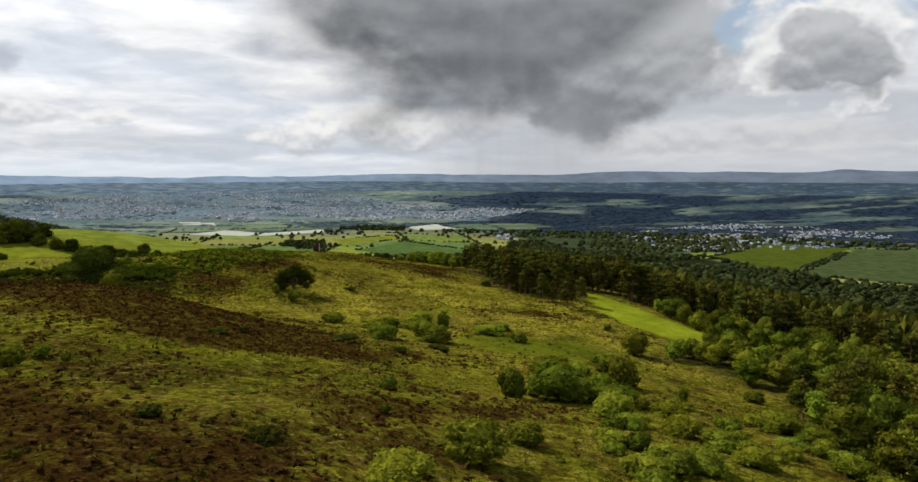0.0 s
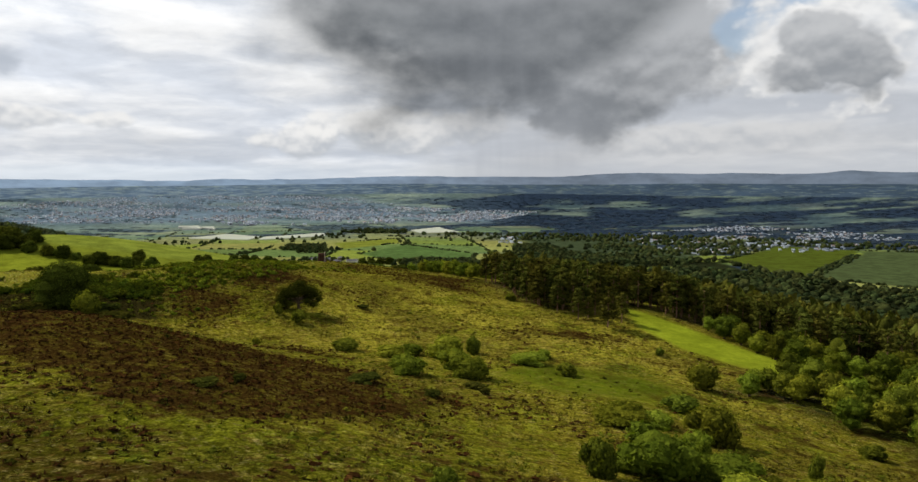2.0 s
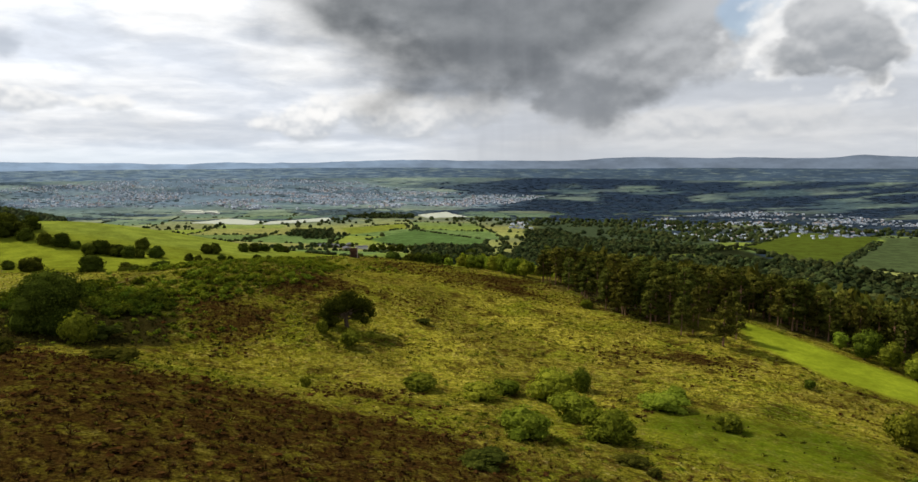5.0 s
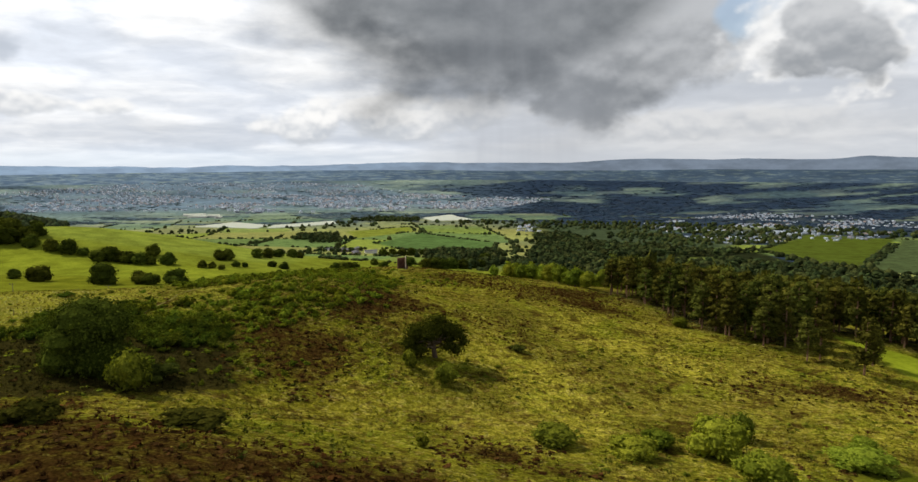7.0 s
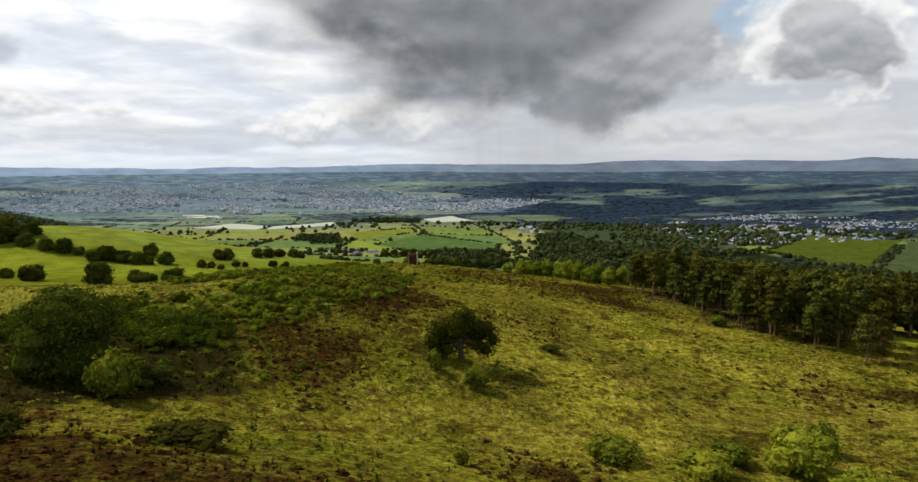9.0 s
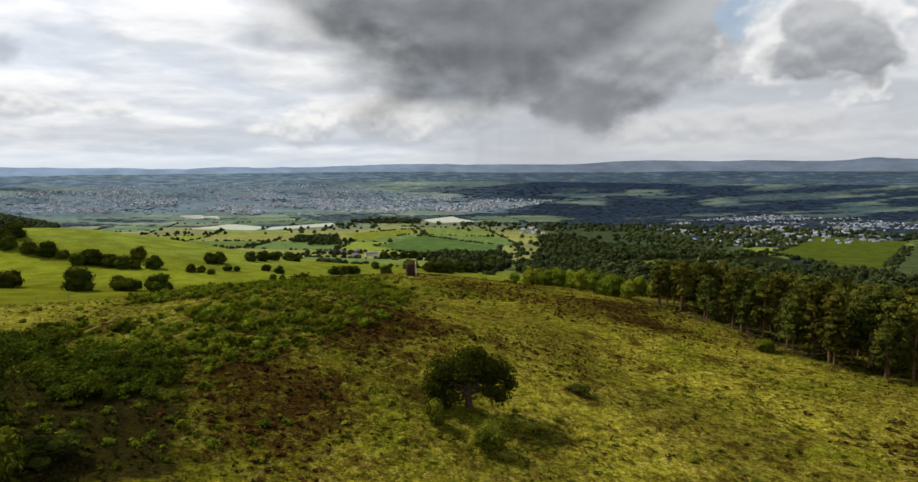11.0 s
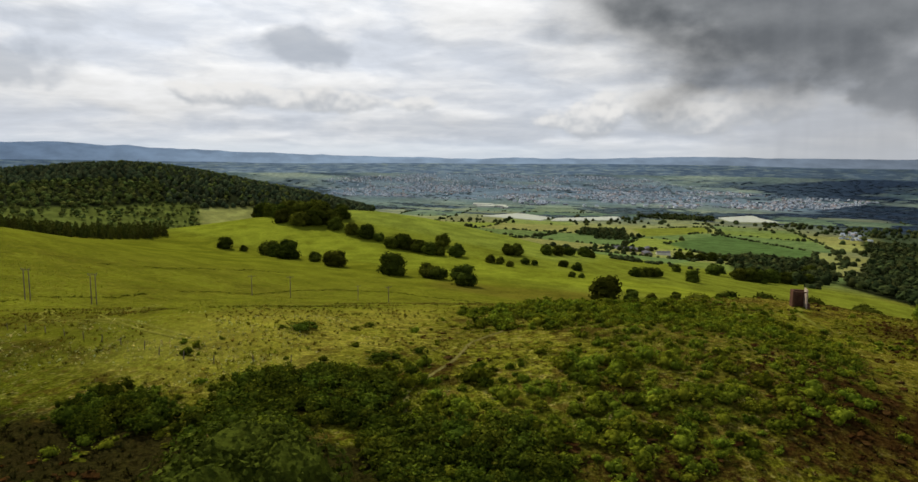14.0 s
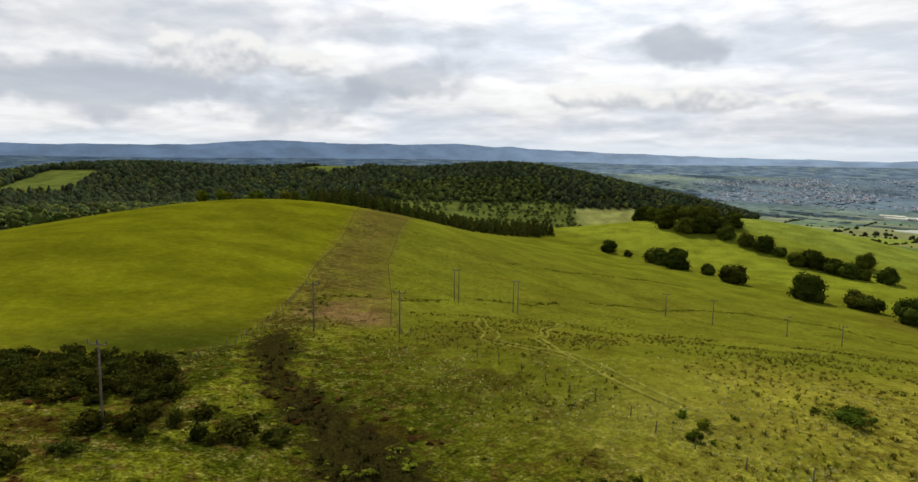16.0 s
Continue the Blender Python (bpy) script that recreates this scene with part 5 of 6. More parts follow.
rg = np.random.default_rng(9)
x, y = spots(GORSE, 2.1, 70, 0.5)
dense = rough_noise(x, y, 22, 40, 2) + 0.25 * area(x, y, GORSE, 30) - 0.10
keep = (dense > np.where(x < -135, 0.52, 0.41)) & (rg.random(len(x)) < 0.85 - 0.78 * area(x, y, OPEN_GRASS, 6) - 0.60 * area(x, y, OPEN_TOP, 8))
x, y, dense = x[keep], y[keep], dense[keep]
f = (0.4 + 1.3 * rg.random(len(x)) ** 1.6) * np.clip(0.55 + (dense - 0.42) * 2.2, 0.55, 1.3)
thicket("gorse_thicket", x, y, 2.2 * f, 1.35 * f, GORSE_UNIT, GORSE_LEAF, "thicket of dark green gorse over the hilltop", "gorse", 71)
# gorse straggling down the slope round the thicket
halo = [(-185, 245), (-172, 300), (-140, 345), (-122, 405), (-70, 405), (-58, 350), (-70, 290), (-84, 252), (-100, 226), (-140, 225)]
x, y = spots(halo, 4.2, 72)
keep = (rough_noise(x, y, 16, 44, 2) > 0.56) & (rg.random(len(x)) < 1 - 0.85 * area(x, y, OPEN_GRASS, 6))
x, y = x[keep], y[keep]
f = rg.uniform(0.4, 1.1, len(x))
thicket("gorse_thicket", x, y, 2.6 * f, 1.5 * f, GORSE_UNIT, GORSE_LEAF, "scattered low gorse on the slope below the thicket", "gorse", 73)

def tuft(seed):
    """A tussock: a ring of short blades that lean outwards from one root."""
    rng = np.random.default_rng(seed)
    v, t = [], []
    for k in range(9):
        a, lean, tall, half = rng.uniform(0, 6.283), rng.uniform(0.15, 0.5), rng.uniform(0.55, 1.05), rng.uniform(0.07, 0.15)
        c, w = math.cos(a), math.sin(a)
        r0 = rng.uniform(0.0, 0.28)
        b = len(v)
        v += [(r0 * c - half * w, r0 * w + half * c, 0.0), (r0 * c + half * w, r0 * w - half * c, 0.0), ((r0 + lean) * c, (r0 + lean) * w, tall)]
        t.append((b, b + 1, b + 2))
    return np.array(v), np.array(t)


TUFT_UNIT = [tuft(320 + k) for k in range(6)]
moor_box = [(-260, 40), (-260, 330), (-150, 420), (-20, 420), (80, 300), (80, 60), (20, 30), (-80, 30)]
x, y = spots(moor_box, 1.38, 80, 0.5)
heath_here = heather_cover(x, y, 14.0)
calm = np.maximum(np.maximum(area(x, y, LAWN, 3), area(x, y, YELLOW_FIELD, 3)), area(x, y, WET, 8))
calm = np.maximum(np.maximum(calm, area(x, y, DARK_STRIP, 7)), np.maximum(area(x, y, LOW_SHADED, 16), area(x, y, DIM_GRASS, 18) * 0.9) * rg.uniform(0.4, 1.0, len(x)))
in_heather = (heath_here + (rough_noise(x, y, 5, 50, 2) - 0.5) * 1.2 > 0.5) & (calm < 0.5)
in_heather |= (area(x, y, DIM_GRASS, 18) > 0.5) & (rg.random(len(x)) < 0.5)
take = in_heather & (rg.random(len(x)) < 0.6)
f = rg.uniform(0.5, 1.3, take.sum())
thicket("heather", x[take], y[take], 0.8 * f, 0.45 * f, TUFT_UNIT, HEATH_TUFT, "brown heather in clumps over the slope", "heather", 81)
take = (~in_heather | (rg.random(len(x)) < 0.13)) & (calm < 0.5) & (rough_noise(x, y, 9, 52, 3) > 0.47)
f = 0.35 + 0.95 * rg.random(take.sum()) ** 1.5
thicket("grass_tussocks", x[take], y[take], 0.85 * f, 0.42 * f, TUFT_UNIT, GRASS_TUFT, "pale and olive tussocks of rough moor grass", "grass", 82)
TWIGGY = [sprays(np.random.default_rng(340 + k), [((0, 0, 0.4), (0.42, 0.42, 0.5)), ((0.2, 0.1, 0.3), (0.3, 0.3, 0.34))], 16, 0.19, 0.2, 0.8) for k in range(3)]
x, y = spots(moor_box, 6.0, 83, 0.5)
take = (area(x, y, LAWN, 3) < 0.5) & (area(x, y, YELLOW_FIELD, 6) < 0.1) & (rough_noise(x, y, 30, 54, 2) > np.where(x < -130, 0.80, 0.56))
x, y = x[take], y[take]
f = rg.uniform(0.2, 1.0, len(x)) ** 2.2
thicket("low_scrub", x, y, 0.5 + 1.7 * f, 0.35 + 0.8 * f, TWIGGY, SCRUB_LEAF, "small dark shrubs dotted over the moor", "scrub", 84)

CLUMP_UNIT = [sprays(np.random.default_rng(350 + k), [((0, 0, 0.3), (0.44, 0.44, 0.5))], 9, 0.30, 0.5, 0.8) for k in range(5)]
BRACKEN = leaf_material("bracken_fronds", (0.040, 0.050, 0.005), (0.120, 0.128, 0.012), 0.2)
x, y = spots(moor_box, 2.3, 91, 0.5)
heath_here = heather_cover(x, y, 18.0)
bare = np.maximum(np.maximum(area(x, y, LAWN, 3), area(x, y, YELLOW_FIELD, 3)), np.maximum(area(x, y, WET, 8), area(x, y, PASTURE, 8)))
bare = np.maximum(bare, (x < -148) & (y > 250))
drift = rough_noise(x, y, 13, 58, 3) + rg.uniform(-0.12, 0.12, len(x))
brown_here = (bare < 0.5) & (heath_here * 0.5 + drift > 0.70)
green_here = (bare < 0.5) & ~brown_here & (rough_noise(x, y, 11, 59, 3) + rg.uniform(-0.12, 0.12, len(x)) > 0.585)
for here, mat, tall, name, label, kind in ((brown_here, HEATH_TUFT, 0.55, "heather", "bushy mounds of old brown heather", "heather"), (green_here, BRACKEN, 0.45, "bracken", "olive green bracken and bilberry in low clumps", "bracken")):
    f = 0.4 + 1.0 * rg.random(here.sum()) ** 1.7
    thicket(name, x[here], y[here], 1.5 * f, tall * f, CLUMP_UNIT, mat, label, kind, 92 + len(name))

pasture_box = [(-150, 285), (-190, 262), (-240, 268), (-330, 305), (-420, 370), (-420, 420), (-300, 430), (-180, 430), (-145, 400)]
x, y = spots(pasture_box, 1.9, 86, 0.5)
take = rough_noise(x, y, 14, 55, 3) + rg.uniform(-0.15, 0.15, len(x)) > 0.53
x, y = x[take], y[take]
f = 0.4 + 0.9 * rg.random(len(x)) ** 2
thicket("grass_tussocks", x, y, 0.8 * f, 0.28 * f, TUFT_UNIT, PASTURE_TUFT, "green tussocks in the sheep pasture", "grass", 87)
STRAW = [(-173, 270), (-166, 283), (-155, 283), (-152, 272), (-162, 266)]
FAR_STRAW = [(-207, 262), (-204, 269), (-185, 268), (-186, 263)]
heads_box = [(-236, 262), (-222, 272), (-190, 290), (-168, 302), (-150, 290), (-140, 262), (-150, 250), (-176, 250), (-205, 258)]
x, y = spots(heads_box, 1.0, 94, 0.5)
take = rough_noise(x, y, 7, 63, 3) + rg.uniform(-0.10, 0.10, len(x)) > 0.63 - 0.15 * np.maximum(area(x, y, STRAW, 10.0), area(x, y, FAR_STRAW, 8.0))
f = rg.uniform(0.4, 1.0, take.sum())
thicket("cotton_grass", x[take], y[take], 0.62 * f, 0.34 * f, TUFT_UNIT, PALE_HEADS, "pale seed heads scattered over the rough pasture", "grass", 95)
RUSH = leaf_material("rushes", (0.034, 0.040, 0.005), (0.092, 0.098, 0.010), 0.1)
for points, label in (BANK, "dark rushes along a bank across the pasture"), (DITCH, "broken line of rushes in a wet ditch"):
    xs, ys = [], []
    for (ax, ay), (bx, by) in zip(points, points[1:]):
        k = np.linspace(0, 1, max(2, int(math.hypot(bx - ax, by - ay) / 0.55)))
        xs.append(ax + (bx - ax) * k)
        ys.append(ay + (by - ay) * k)
    x, y = np.concatenate(xs), np.concatenate(ys)
    x, y = x + rg.normal(0, 1.3, len(x)) + 2.5 * np.sin(y * 0.13), y + rg.normal(0, 1.3, len(x)) + 2.0 * np.sin(x * 0.11)
    take = rough_noise(x, y, 18, 61, 2) > 0.36
    f = rg.uniform(0.5, 1.3, take.sum())
    thicket("rushes", x[take], y[take], 1.4 * f, 0.42 * f, CLUMP_UNIT, RUSH, label, "rushes", 97 + len(points))
# tufts over the dark band, coloured for the same cloud shade
strip_x, strip_y = spots(DARK_STRIP, 1.2, 88, 0.5)
fray = area(strip_x, strip_y, DARK_STRIP, 14.0) - 0.5 + 0.9 * (rough_noise(strip_x, strip_y, 5, 56, 2) - 0.4) > rg.random(len(strip_x)) * 0.5
strip_x, strip_y = strip_x[fray], strip_y[fray]
f = 0.4 + 0.9 * rg.random(len(strip_x)) ** 2
thicket("bramble", strip_x, strip_y, 1.1 * f, 0.55 * f, TUFT_UNIT, SHADE_BRAMBLE, "bramble and dead bracken on the slope, cloud shade put into their dark brown", "bramble", 89)

# ---- woods and hedges of the middle distance ----
def wood(name, outline, step, seed, wide, tall, mat, label, gaps=0.0, units=LITE, avoid=None):
    x, y = spots(outline, step, seed, 0.5)
    keep = rough_noise(x, y, step * 9, seed, 2) > gaps
    if avoid:
        keep &= area(x, y, avoid, 1.0) < 0.5
    for o in CLEARINGS:
        keep &= area(x, y, o, 1.0) < 0.5
    x, y = x[keep], y[keep]
    f = np.random.default_rng(seed + 5).uniform(0.65, 1.2, len(x))
    return thicket(name, x, y, wide * f, tall * f, units, mat, label, "woodland", seed + 1, 0.03)


BIRCH_WOOD = [(-36, 470), (-14, 430), (24, 430), (60, 440), (140, 470), (160, 560), (60, 600), (-30, 540)]
wood("broadleaf_wood", TOWER_WOOD, 12, 401, 16, 14, FAR_LEAF, "dark wood in the hollow below the hill", 0.3)
wood("broadleaf_wood", DARK_WOOD, 16, 402, 19, 14, FAR_LEAF, "broad dark wood between hill and town", 0.36)
wood("broadleaf_wood", RIGHT_WOOD, 17, 407, 18, 13, FAR_LEAF, "dark wood along the foot of the hill", 0.3)
wood("broadleaf_wood", [(-455, 1795), (-440, 1855), (-345, 1855), (-350, 1795)], 13, 408, 15, 13, FAR_LEAF, "clump of dark trees among the fields", 0.1)
wood("broadleaf_wood", LOW_WOOD, 21, 409, 24, 14, FAR_LEAF, "dark wood on the low ground below the pines", 0.2)
wood("birch_wood", BIRCH_WOOD, 7.5, 403, 8, 9, BRIGHT_LEAF, "light green birches on the hill's far slope", 0.25)
wood("broadleaf_wood", [(-470, 2570), (-396, 2700), (-215, 2690), (-205, 2530), (-343, 2516)], 13, 404, 16, 12, FAR_LEAF, "dark wood beside pale plastic-covered fields", 0.3)
wood("broadleaf_wood", [(-505, 1870), (-519, 2060), (-415, 2060), (-374, 1880)], 13, 405, 16, 13, FAR_LEAF, "small dark wood between fields", 0.2)
wood("broadleaf_wood", [(-470, 1330), (-370, 1500), (-250, 1620), (-150, 1590), (-150, 1330), (-262, 1250), (-330, 1000)], 22, 406, 14, 11, FAR_LEAF, "trees round the farm's yards", 0.52)
FIR_SPIRE = []
for k in range(3):
    q = np.random.default_rng(500 + k)
    v, t = [], []
    for lo, hi, r in ((0.02, 0.5, 0.5), (0.3, 0.78, 0.36), (0.58, 1.0, 0.22)):
        b = len(v)
        v.append((q.uniform(-0.03, 0.03), q.uniform(-0.03, 0.03), hi))
        for s in range(7):
            a = 6.283 * (s + q.uniform(-0.2, 0.2)) / 7
            rr = r * q.uniform(0.7, 1.2)
            v.append((rr * math.cos(a), rr * math.sin(a), lo + q.uniform(-0.05, 0.05)))
        t += [(b, b + 1 + s, b + 1 + (s + 1) % 7) for s in range(7)]
    FIR_SPIRE.append((np.array(v), np.array(t)))
FIR_STRIP = [(-503, 402), (-540, 470), (-578, 560), (-584, 655), (-606, 668), (-640, 640), (-640, 560), (-600, 460), (-560, 400), (-530, 380)]
PALE_SCRUB = [(-1260, 835), (-1250, 1000), (-1170, 1185), (-1050, 1085), (-1085, 960), (-1130, 820)]
wood("conifer_plantation", HILL_FOREST, 15, 410, 8.0, 11.0, FIR, "dark conifer plantation over the next hill", 0.50, FIR_SPIRE, PALE_SCRUB)
wood("mixed_wood", HILL_FOREST, 11, 413, 12, 9.5, CANOPY, "closed dark canopy of the hill forest", 0.26, DOME, PALE_SCRUB)
wood("mixed_wood", PALE_SCRUB, 12, 414, 13, 9, PALE_SCRUB_LEAF, "pale green scrub filling a clearing in the forest", 0.1)
wood("mixed_wood", HILL_FOREST, 26, 411, 13, 11, PALE_SCRUB_LEAF, "paler scrub and birch in the forest's clearings", 0.52)
wood("mixed_wood", MIXED_STRIP, 14, 412, 13, 11, PALE_SCRUB_LEAF, "broad strip of mixed wood behind the field's crest", 0.2)

x, y = spots(HOLLOW, 15, 415, 0.5)
keep = (rough_noise(x, y, 120, 57, 3) > 0.42) & (x < -760)
x, y = x[keep], y[keep]
f = rg.uniform(0.5, 1.2, len(x))
thicket("birch_scrub", x, y, 11 * f, 8 * f, LITE, PALE_SCRUB_LEAF, "pale green birch scrub in the hollow behind the pasture", "scrub", 416, 0.03)

# the row of young firs along the field edge, one by one
def fir_tree(seed, tall):
    root = tagged(new("fir_tree"), "dark green fir in a dense row by a field", "tree")
    rng = np.random.default_rng(seed)
    verts, faces = [], []
    tube(verts, faces, [(0, 0, -0.6), (0, 0, tall * 0.5), (0, 0, tall * 0.97)], [tall * 0.02, tall * 0.012, 0.03], 6)
    hold("trunk", build("trunk", verts, faces, True), BARK, root)
    lobes = [((rng.uniform(-0.5, 0.5), rng.uniform(-0.5, 0.5), tall * (0.08 + 0.84 * k / 8)), (tall * 0.26 * (1 - (k / 9.6) ** 1.6), tall * 0.26 * (1 - (k / 9.6) ** 1.6), tall * 0.10)) for k in range(9)]
    hold("crown", foliage("crown", rng, lobes, 240, tall * 0.062, 0.1, 0.6), LARCH, root)
    return root


FIRS = [fir_tree(95 + k, 12.0) for k in range(4)]
for x, y in zip(*spots(FIR_STRIP, 6.6, 96)):
    stand(rnd.choice(FIRS), x, y, rnd.uniform(0, 360), rnd.uniform(0.6, 1.08))
# leafy trees that look over the crest of the grass field
for x, y, tall in ((-528, 318, 7.5), (-536, 330, 9.0), (-548, 322, 10.0), (-556, 340, 9.0), (-545, 352, 8.0), (-562, 362, 11.0), (-552, 376, 10.0), (-566, 388, 12.0), (-548, 394, 9.5), (-572, 404, 11.0), (-558, 412, 10.0)):
    stand(rnd.choice(LEAFY), x, y, rnd.uniform(0, 360), tall / 12.0)
put_away(PINES + LEAFY + OAKS + BIRCHES + FIRS)

# ---- the plain: hedges, woods, town, city ----
def shrink(x, y):
    """Size of things on the drawn-together plain."""
    d = np.hypot(x - CENTRE_X, y - CENTRE_Y)
    u = np.clip(d - OPEN, 0, REACH - 100)
    return np.where(d > OPEN, d / (OPEN + u * REACH / (REACH - u)), 1.0)


def scatter(count, near, far, seed, lo=-42.0, hi=92.0):
    """Places over the plain within the views, denser far off."""
    rng = np.random.default_rng(seed)
    a, r = np.radians(rng.uniform(lo, hi, count)), near + (far - near) * rng.random(count)
    return CENTRE_X - r * np.sin(a), CENTRE_Y + r * np.cos(a)


x, y = scatter(30000, 1000, 4000, 600)
fx, fy = x / 210 + 0.35 * np.sin(y / 380), y / 260 + 0.4 * np.sin(x / 300)
hedge = np.minimum(np.abs(fx - np.round(fx)) * 210, np.abs(fy - np.round(fy)) * 260) < 7
bare = np.zeros(len(x))
for o in (YELLOW_FIELD, BRIGHT_FIELD, SECOND_FIELD, GREEN_FIELD, LIME_FIELD, RIGHT_FIELD, PALE_RIGHT, *SHADY, *TUNNELS):
    bare = np.maximum(bare, area(x, y, o, 1.0))
built = np.maximum(area(x, y, TOWN, 40), area(x, y, CITY, 60))
rr = np.random.default_rng(601).random(len(x))
keep = (bare < 0.5) & ((np.where(built > 0.5, 0.45 * (rough_noise(x, y * 1.8, 200, 78, 3) > 0.50), wooded(x, y)) > rr * 0.9) | (hedge & (rr < 0.3) & (built < 0.5)) | ((built > 0.5) & (rr < np.where(x > 300, 0.8, 0.02))))
x, y = x[keep], y[keep]
f = np.random.default_rng(602).uniform(0.6, 1.2, len(x)) * shrink(x, y)
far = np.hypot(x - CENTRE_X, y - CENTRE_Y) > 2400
for side, mat, seed, label in ((x > -150, DIM_HAZE_LEAF, 603, "dark woods and hedgerow trees across the plain, haze blue put into their colour"), (x <= -150, HAZY_LEAF, 608, "hazy woods and garden trees about the city")):
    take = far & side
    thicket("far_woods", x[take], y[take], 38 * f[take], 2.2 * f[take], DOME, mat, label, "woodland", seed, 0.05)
thicket("far_woods", x[~far], y[~far], 15 * f[~far], 11 * f[~far], DOME, FAR_LEAF, "green trees in the hedges below the hill", "woodland", 604, 0.05)

x, y = scatter(90000, 900, 2700, 605)
fx, fy = x / 210 + 0.35 * np.sin(y / 380), y / 260 + 0.4 * np.sin(x / 300)
bare = np.zeros(len(x))
for o in (HILL_FOREST, TOWN, *TUNNELS, YELLOW_FIELD, BRIGHT_FIELD):
    bare = np.maximum(bare, area(x, y, o, 1.0))
rim = np.zeros(len(x))
for o in (GREEN_FIELD, LIME_FIELD, RIGHT_FIELD, PALE_RIGHT, SECOND_FIELD):
    q = area(x, y, o, 20.0)
    rim = np.maximum(rim, (q > 0.2) & (q < 0.8))
    bare = np.maximum(bare, q > 0.8)
keep = (bare < 0.5) & ((np.minimum(np.abs(fx - np.round(fx)) * 210, np.abs(fy - np.round(fy)) * 260) < 4) | (rim > 0.5)) & (rough_noise(x, y, 160, 66, 2) > 0.40)
x, y = x[keep], y[keep]
f = np.random.default_rng(606).uniform(0.5, 1.0, len(x)) ** 2
thicket("hedgerows", x, y, 4 + 7 * f, 1.6 + 4.5 * f, DOME, FAR_LEAF, "dark hedges and hedge trees between the fields", "hedge", 607, 0.05)

HOUSE = (np.array([(-.5, -.5, -.2), (.5, -.5, -.2), (.5, .5, -.2), (-.5, .5, -.2), (-.5, -.5, .6), (.5, -.5, .6), (.5, .5, .6), (-.5, .5, .6), (-.5, 0, .98), (.5, 0, .98),
                   (-.54, -.56, .56), (.54, -.56, .56), (.54, 0, 1.02), (-.54, 0, 1.02), (.54, .56, .56), (-.54, .56, .56)]),
         np.array([(0, 1, 5), (0, 5, 4), (1, 2, 6), (1, 6, 5), (2, 3, 7), (2, 7, 6), (3, 0, 4), (3, 4, 7), (4, 7, 8), (6, 5, 9), (10, 11, 12), (10, 12, 13), (12, 14, 15), (12, 15, 13)]))


def wall_paint(name, shades):
    m, n, bsdf = material(name)
    isle = n.add("ShaderNodeNewGeometry").outputs["Random Per Island"]
    ramp = n.add("ShaderNodeValToRGB", {0: isle})
    ramp.color_ramp.interpolation = "CONSTANT"
    el = ramp.color_ramp.elements
    el[0].color, el[1].color, el[1].position = (*shades[0], 1), (*shades[1], 1), 0.35
    for k, c in enumerate(shades[2:]):
        el.new(0.6 + 0.2 * k).color = (*c, 1)
    n.put(bsdf.inputs["Base Color"], ramp.outputs[0])
    return m


# colours include blue distance haze; roofs are paled for the sky's reflection
WALLS = wall_paint("house_walls", ((0.66, 0.69, 0.74), (0.30, 0.335, 0.385), (0.42, 0.46, 0.52), (0.20, 0.21, 0.225)))
ROOFS = wall_paint("house_roofs", ((0.20, 0.235, 0.29), (0.30, 0.34, 0.40), (0.24, 0.185, 0.165), (0.13, 0.155, 0.19)))


def houses(outline, step, seed, label, density, size=1.0, grain=240):
    x, y = spots(outline, step, seed, 0.5)
    rng = np.random.default_rng(seed + 1)
    keep = (rough_noise(x, y * 1.7, grain, seed, 4) * 1.5 - 0.25 + rng.uniform(-0.15, 0.15, len(x)) > density)
    x, y = x[keep], y[keep]
    s = shrink(x, y) * size
    turn = np.round(rough_noise(x, y, 300, seed + 2, 1) * 6) * 0.52 + rng.integers(0, 2, len(x)) * 1.571
    rows = np.stack([x, y, ground(x, y), turn, rng.uniform(8, 17, len(x)) * s, rng.uniform(7, 9, len(x)) * s, rng.uniform(6, 8.5, len(x)) * s], 1)
    slot = np.array([0] * 10 + [1] * 4)
    hold("houses", many("houses", [(HOUSE[0], HOUSE[1], slot, rows)], [WALLS, ROOFS]), None, None, label, "houses", "", "stuff")


houses(TOWN, 17, 620, "white and grey houses of a small town among trees", 0.60, 0.62, 120)
houses(CITY, 17, 621, "pale houses and roofs of the far city", 0.53, 0.85, 170)
houses([(93, 2120), (150, 2400), (190, 2330), (185, 2130), (150, 2050)], 22, 622, "grey and white houses of a hamlet", 0.40, 0.7)
houses([(-1000, 2880), (-300, 3020), (-300, 3150), (-1100, 3050)], 24, 623, "houses along the city's near edge", 0.40, 1.3)

# ---- tunnels of plastic, farms, sheds ----
def tunnel_mesh():
    """One polytunnel, a metre long, wide and high."""
    verts, faces = [], []
    for k in range(9):
        a = math.pi * k / 8
        for x in (-0.5, 0.5):
            verts.append((x, -0.5 * math.cos(a), math.sin(a) - 0.15))
    faces += [(2 * k, 2 * k + 1, 2 * k + 3, 2 * k + 2) for k in range(8)]
    faces += [tuple(range(0, 18, 2)), tuple(range(17, 0, -2))]
    return build("polytunnel", verts, faces)


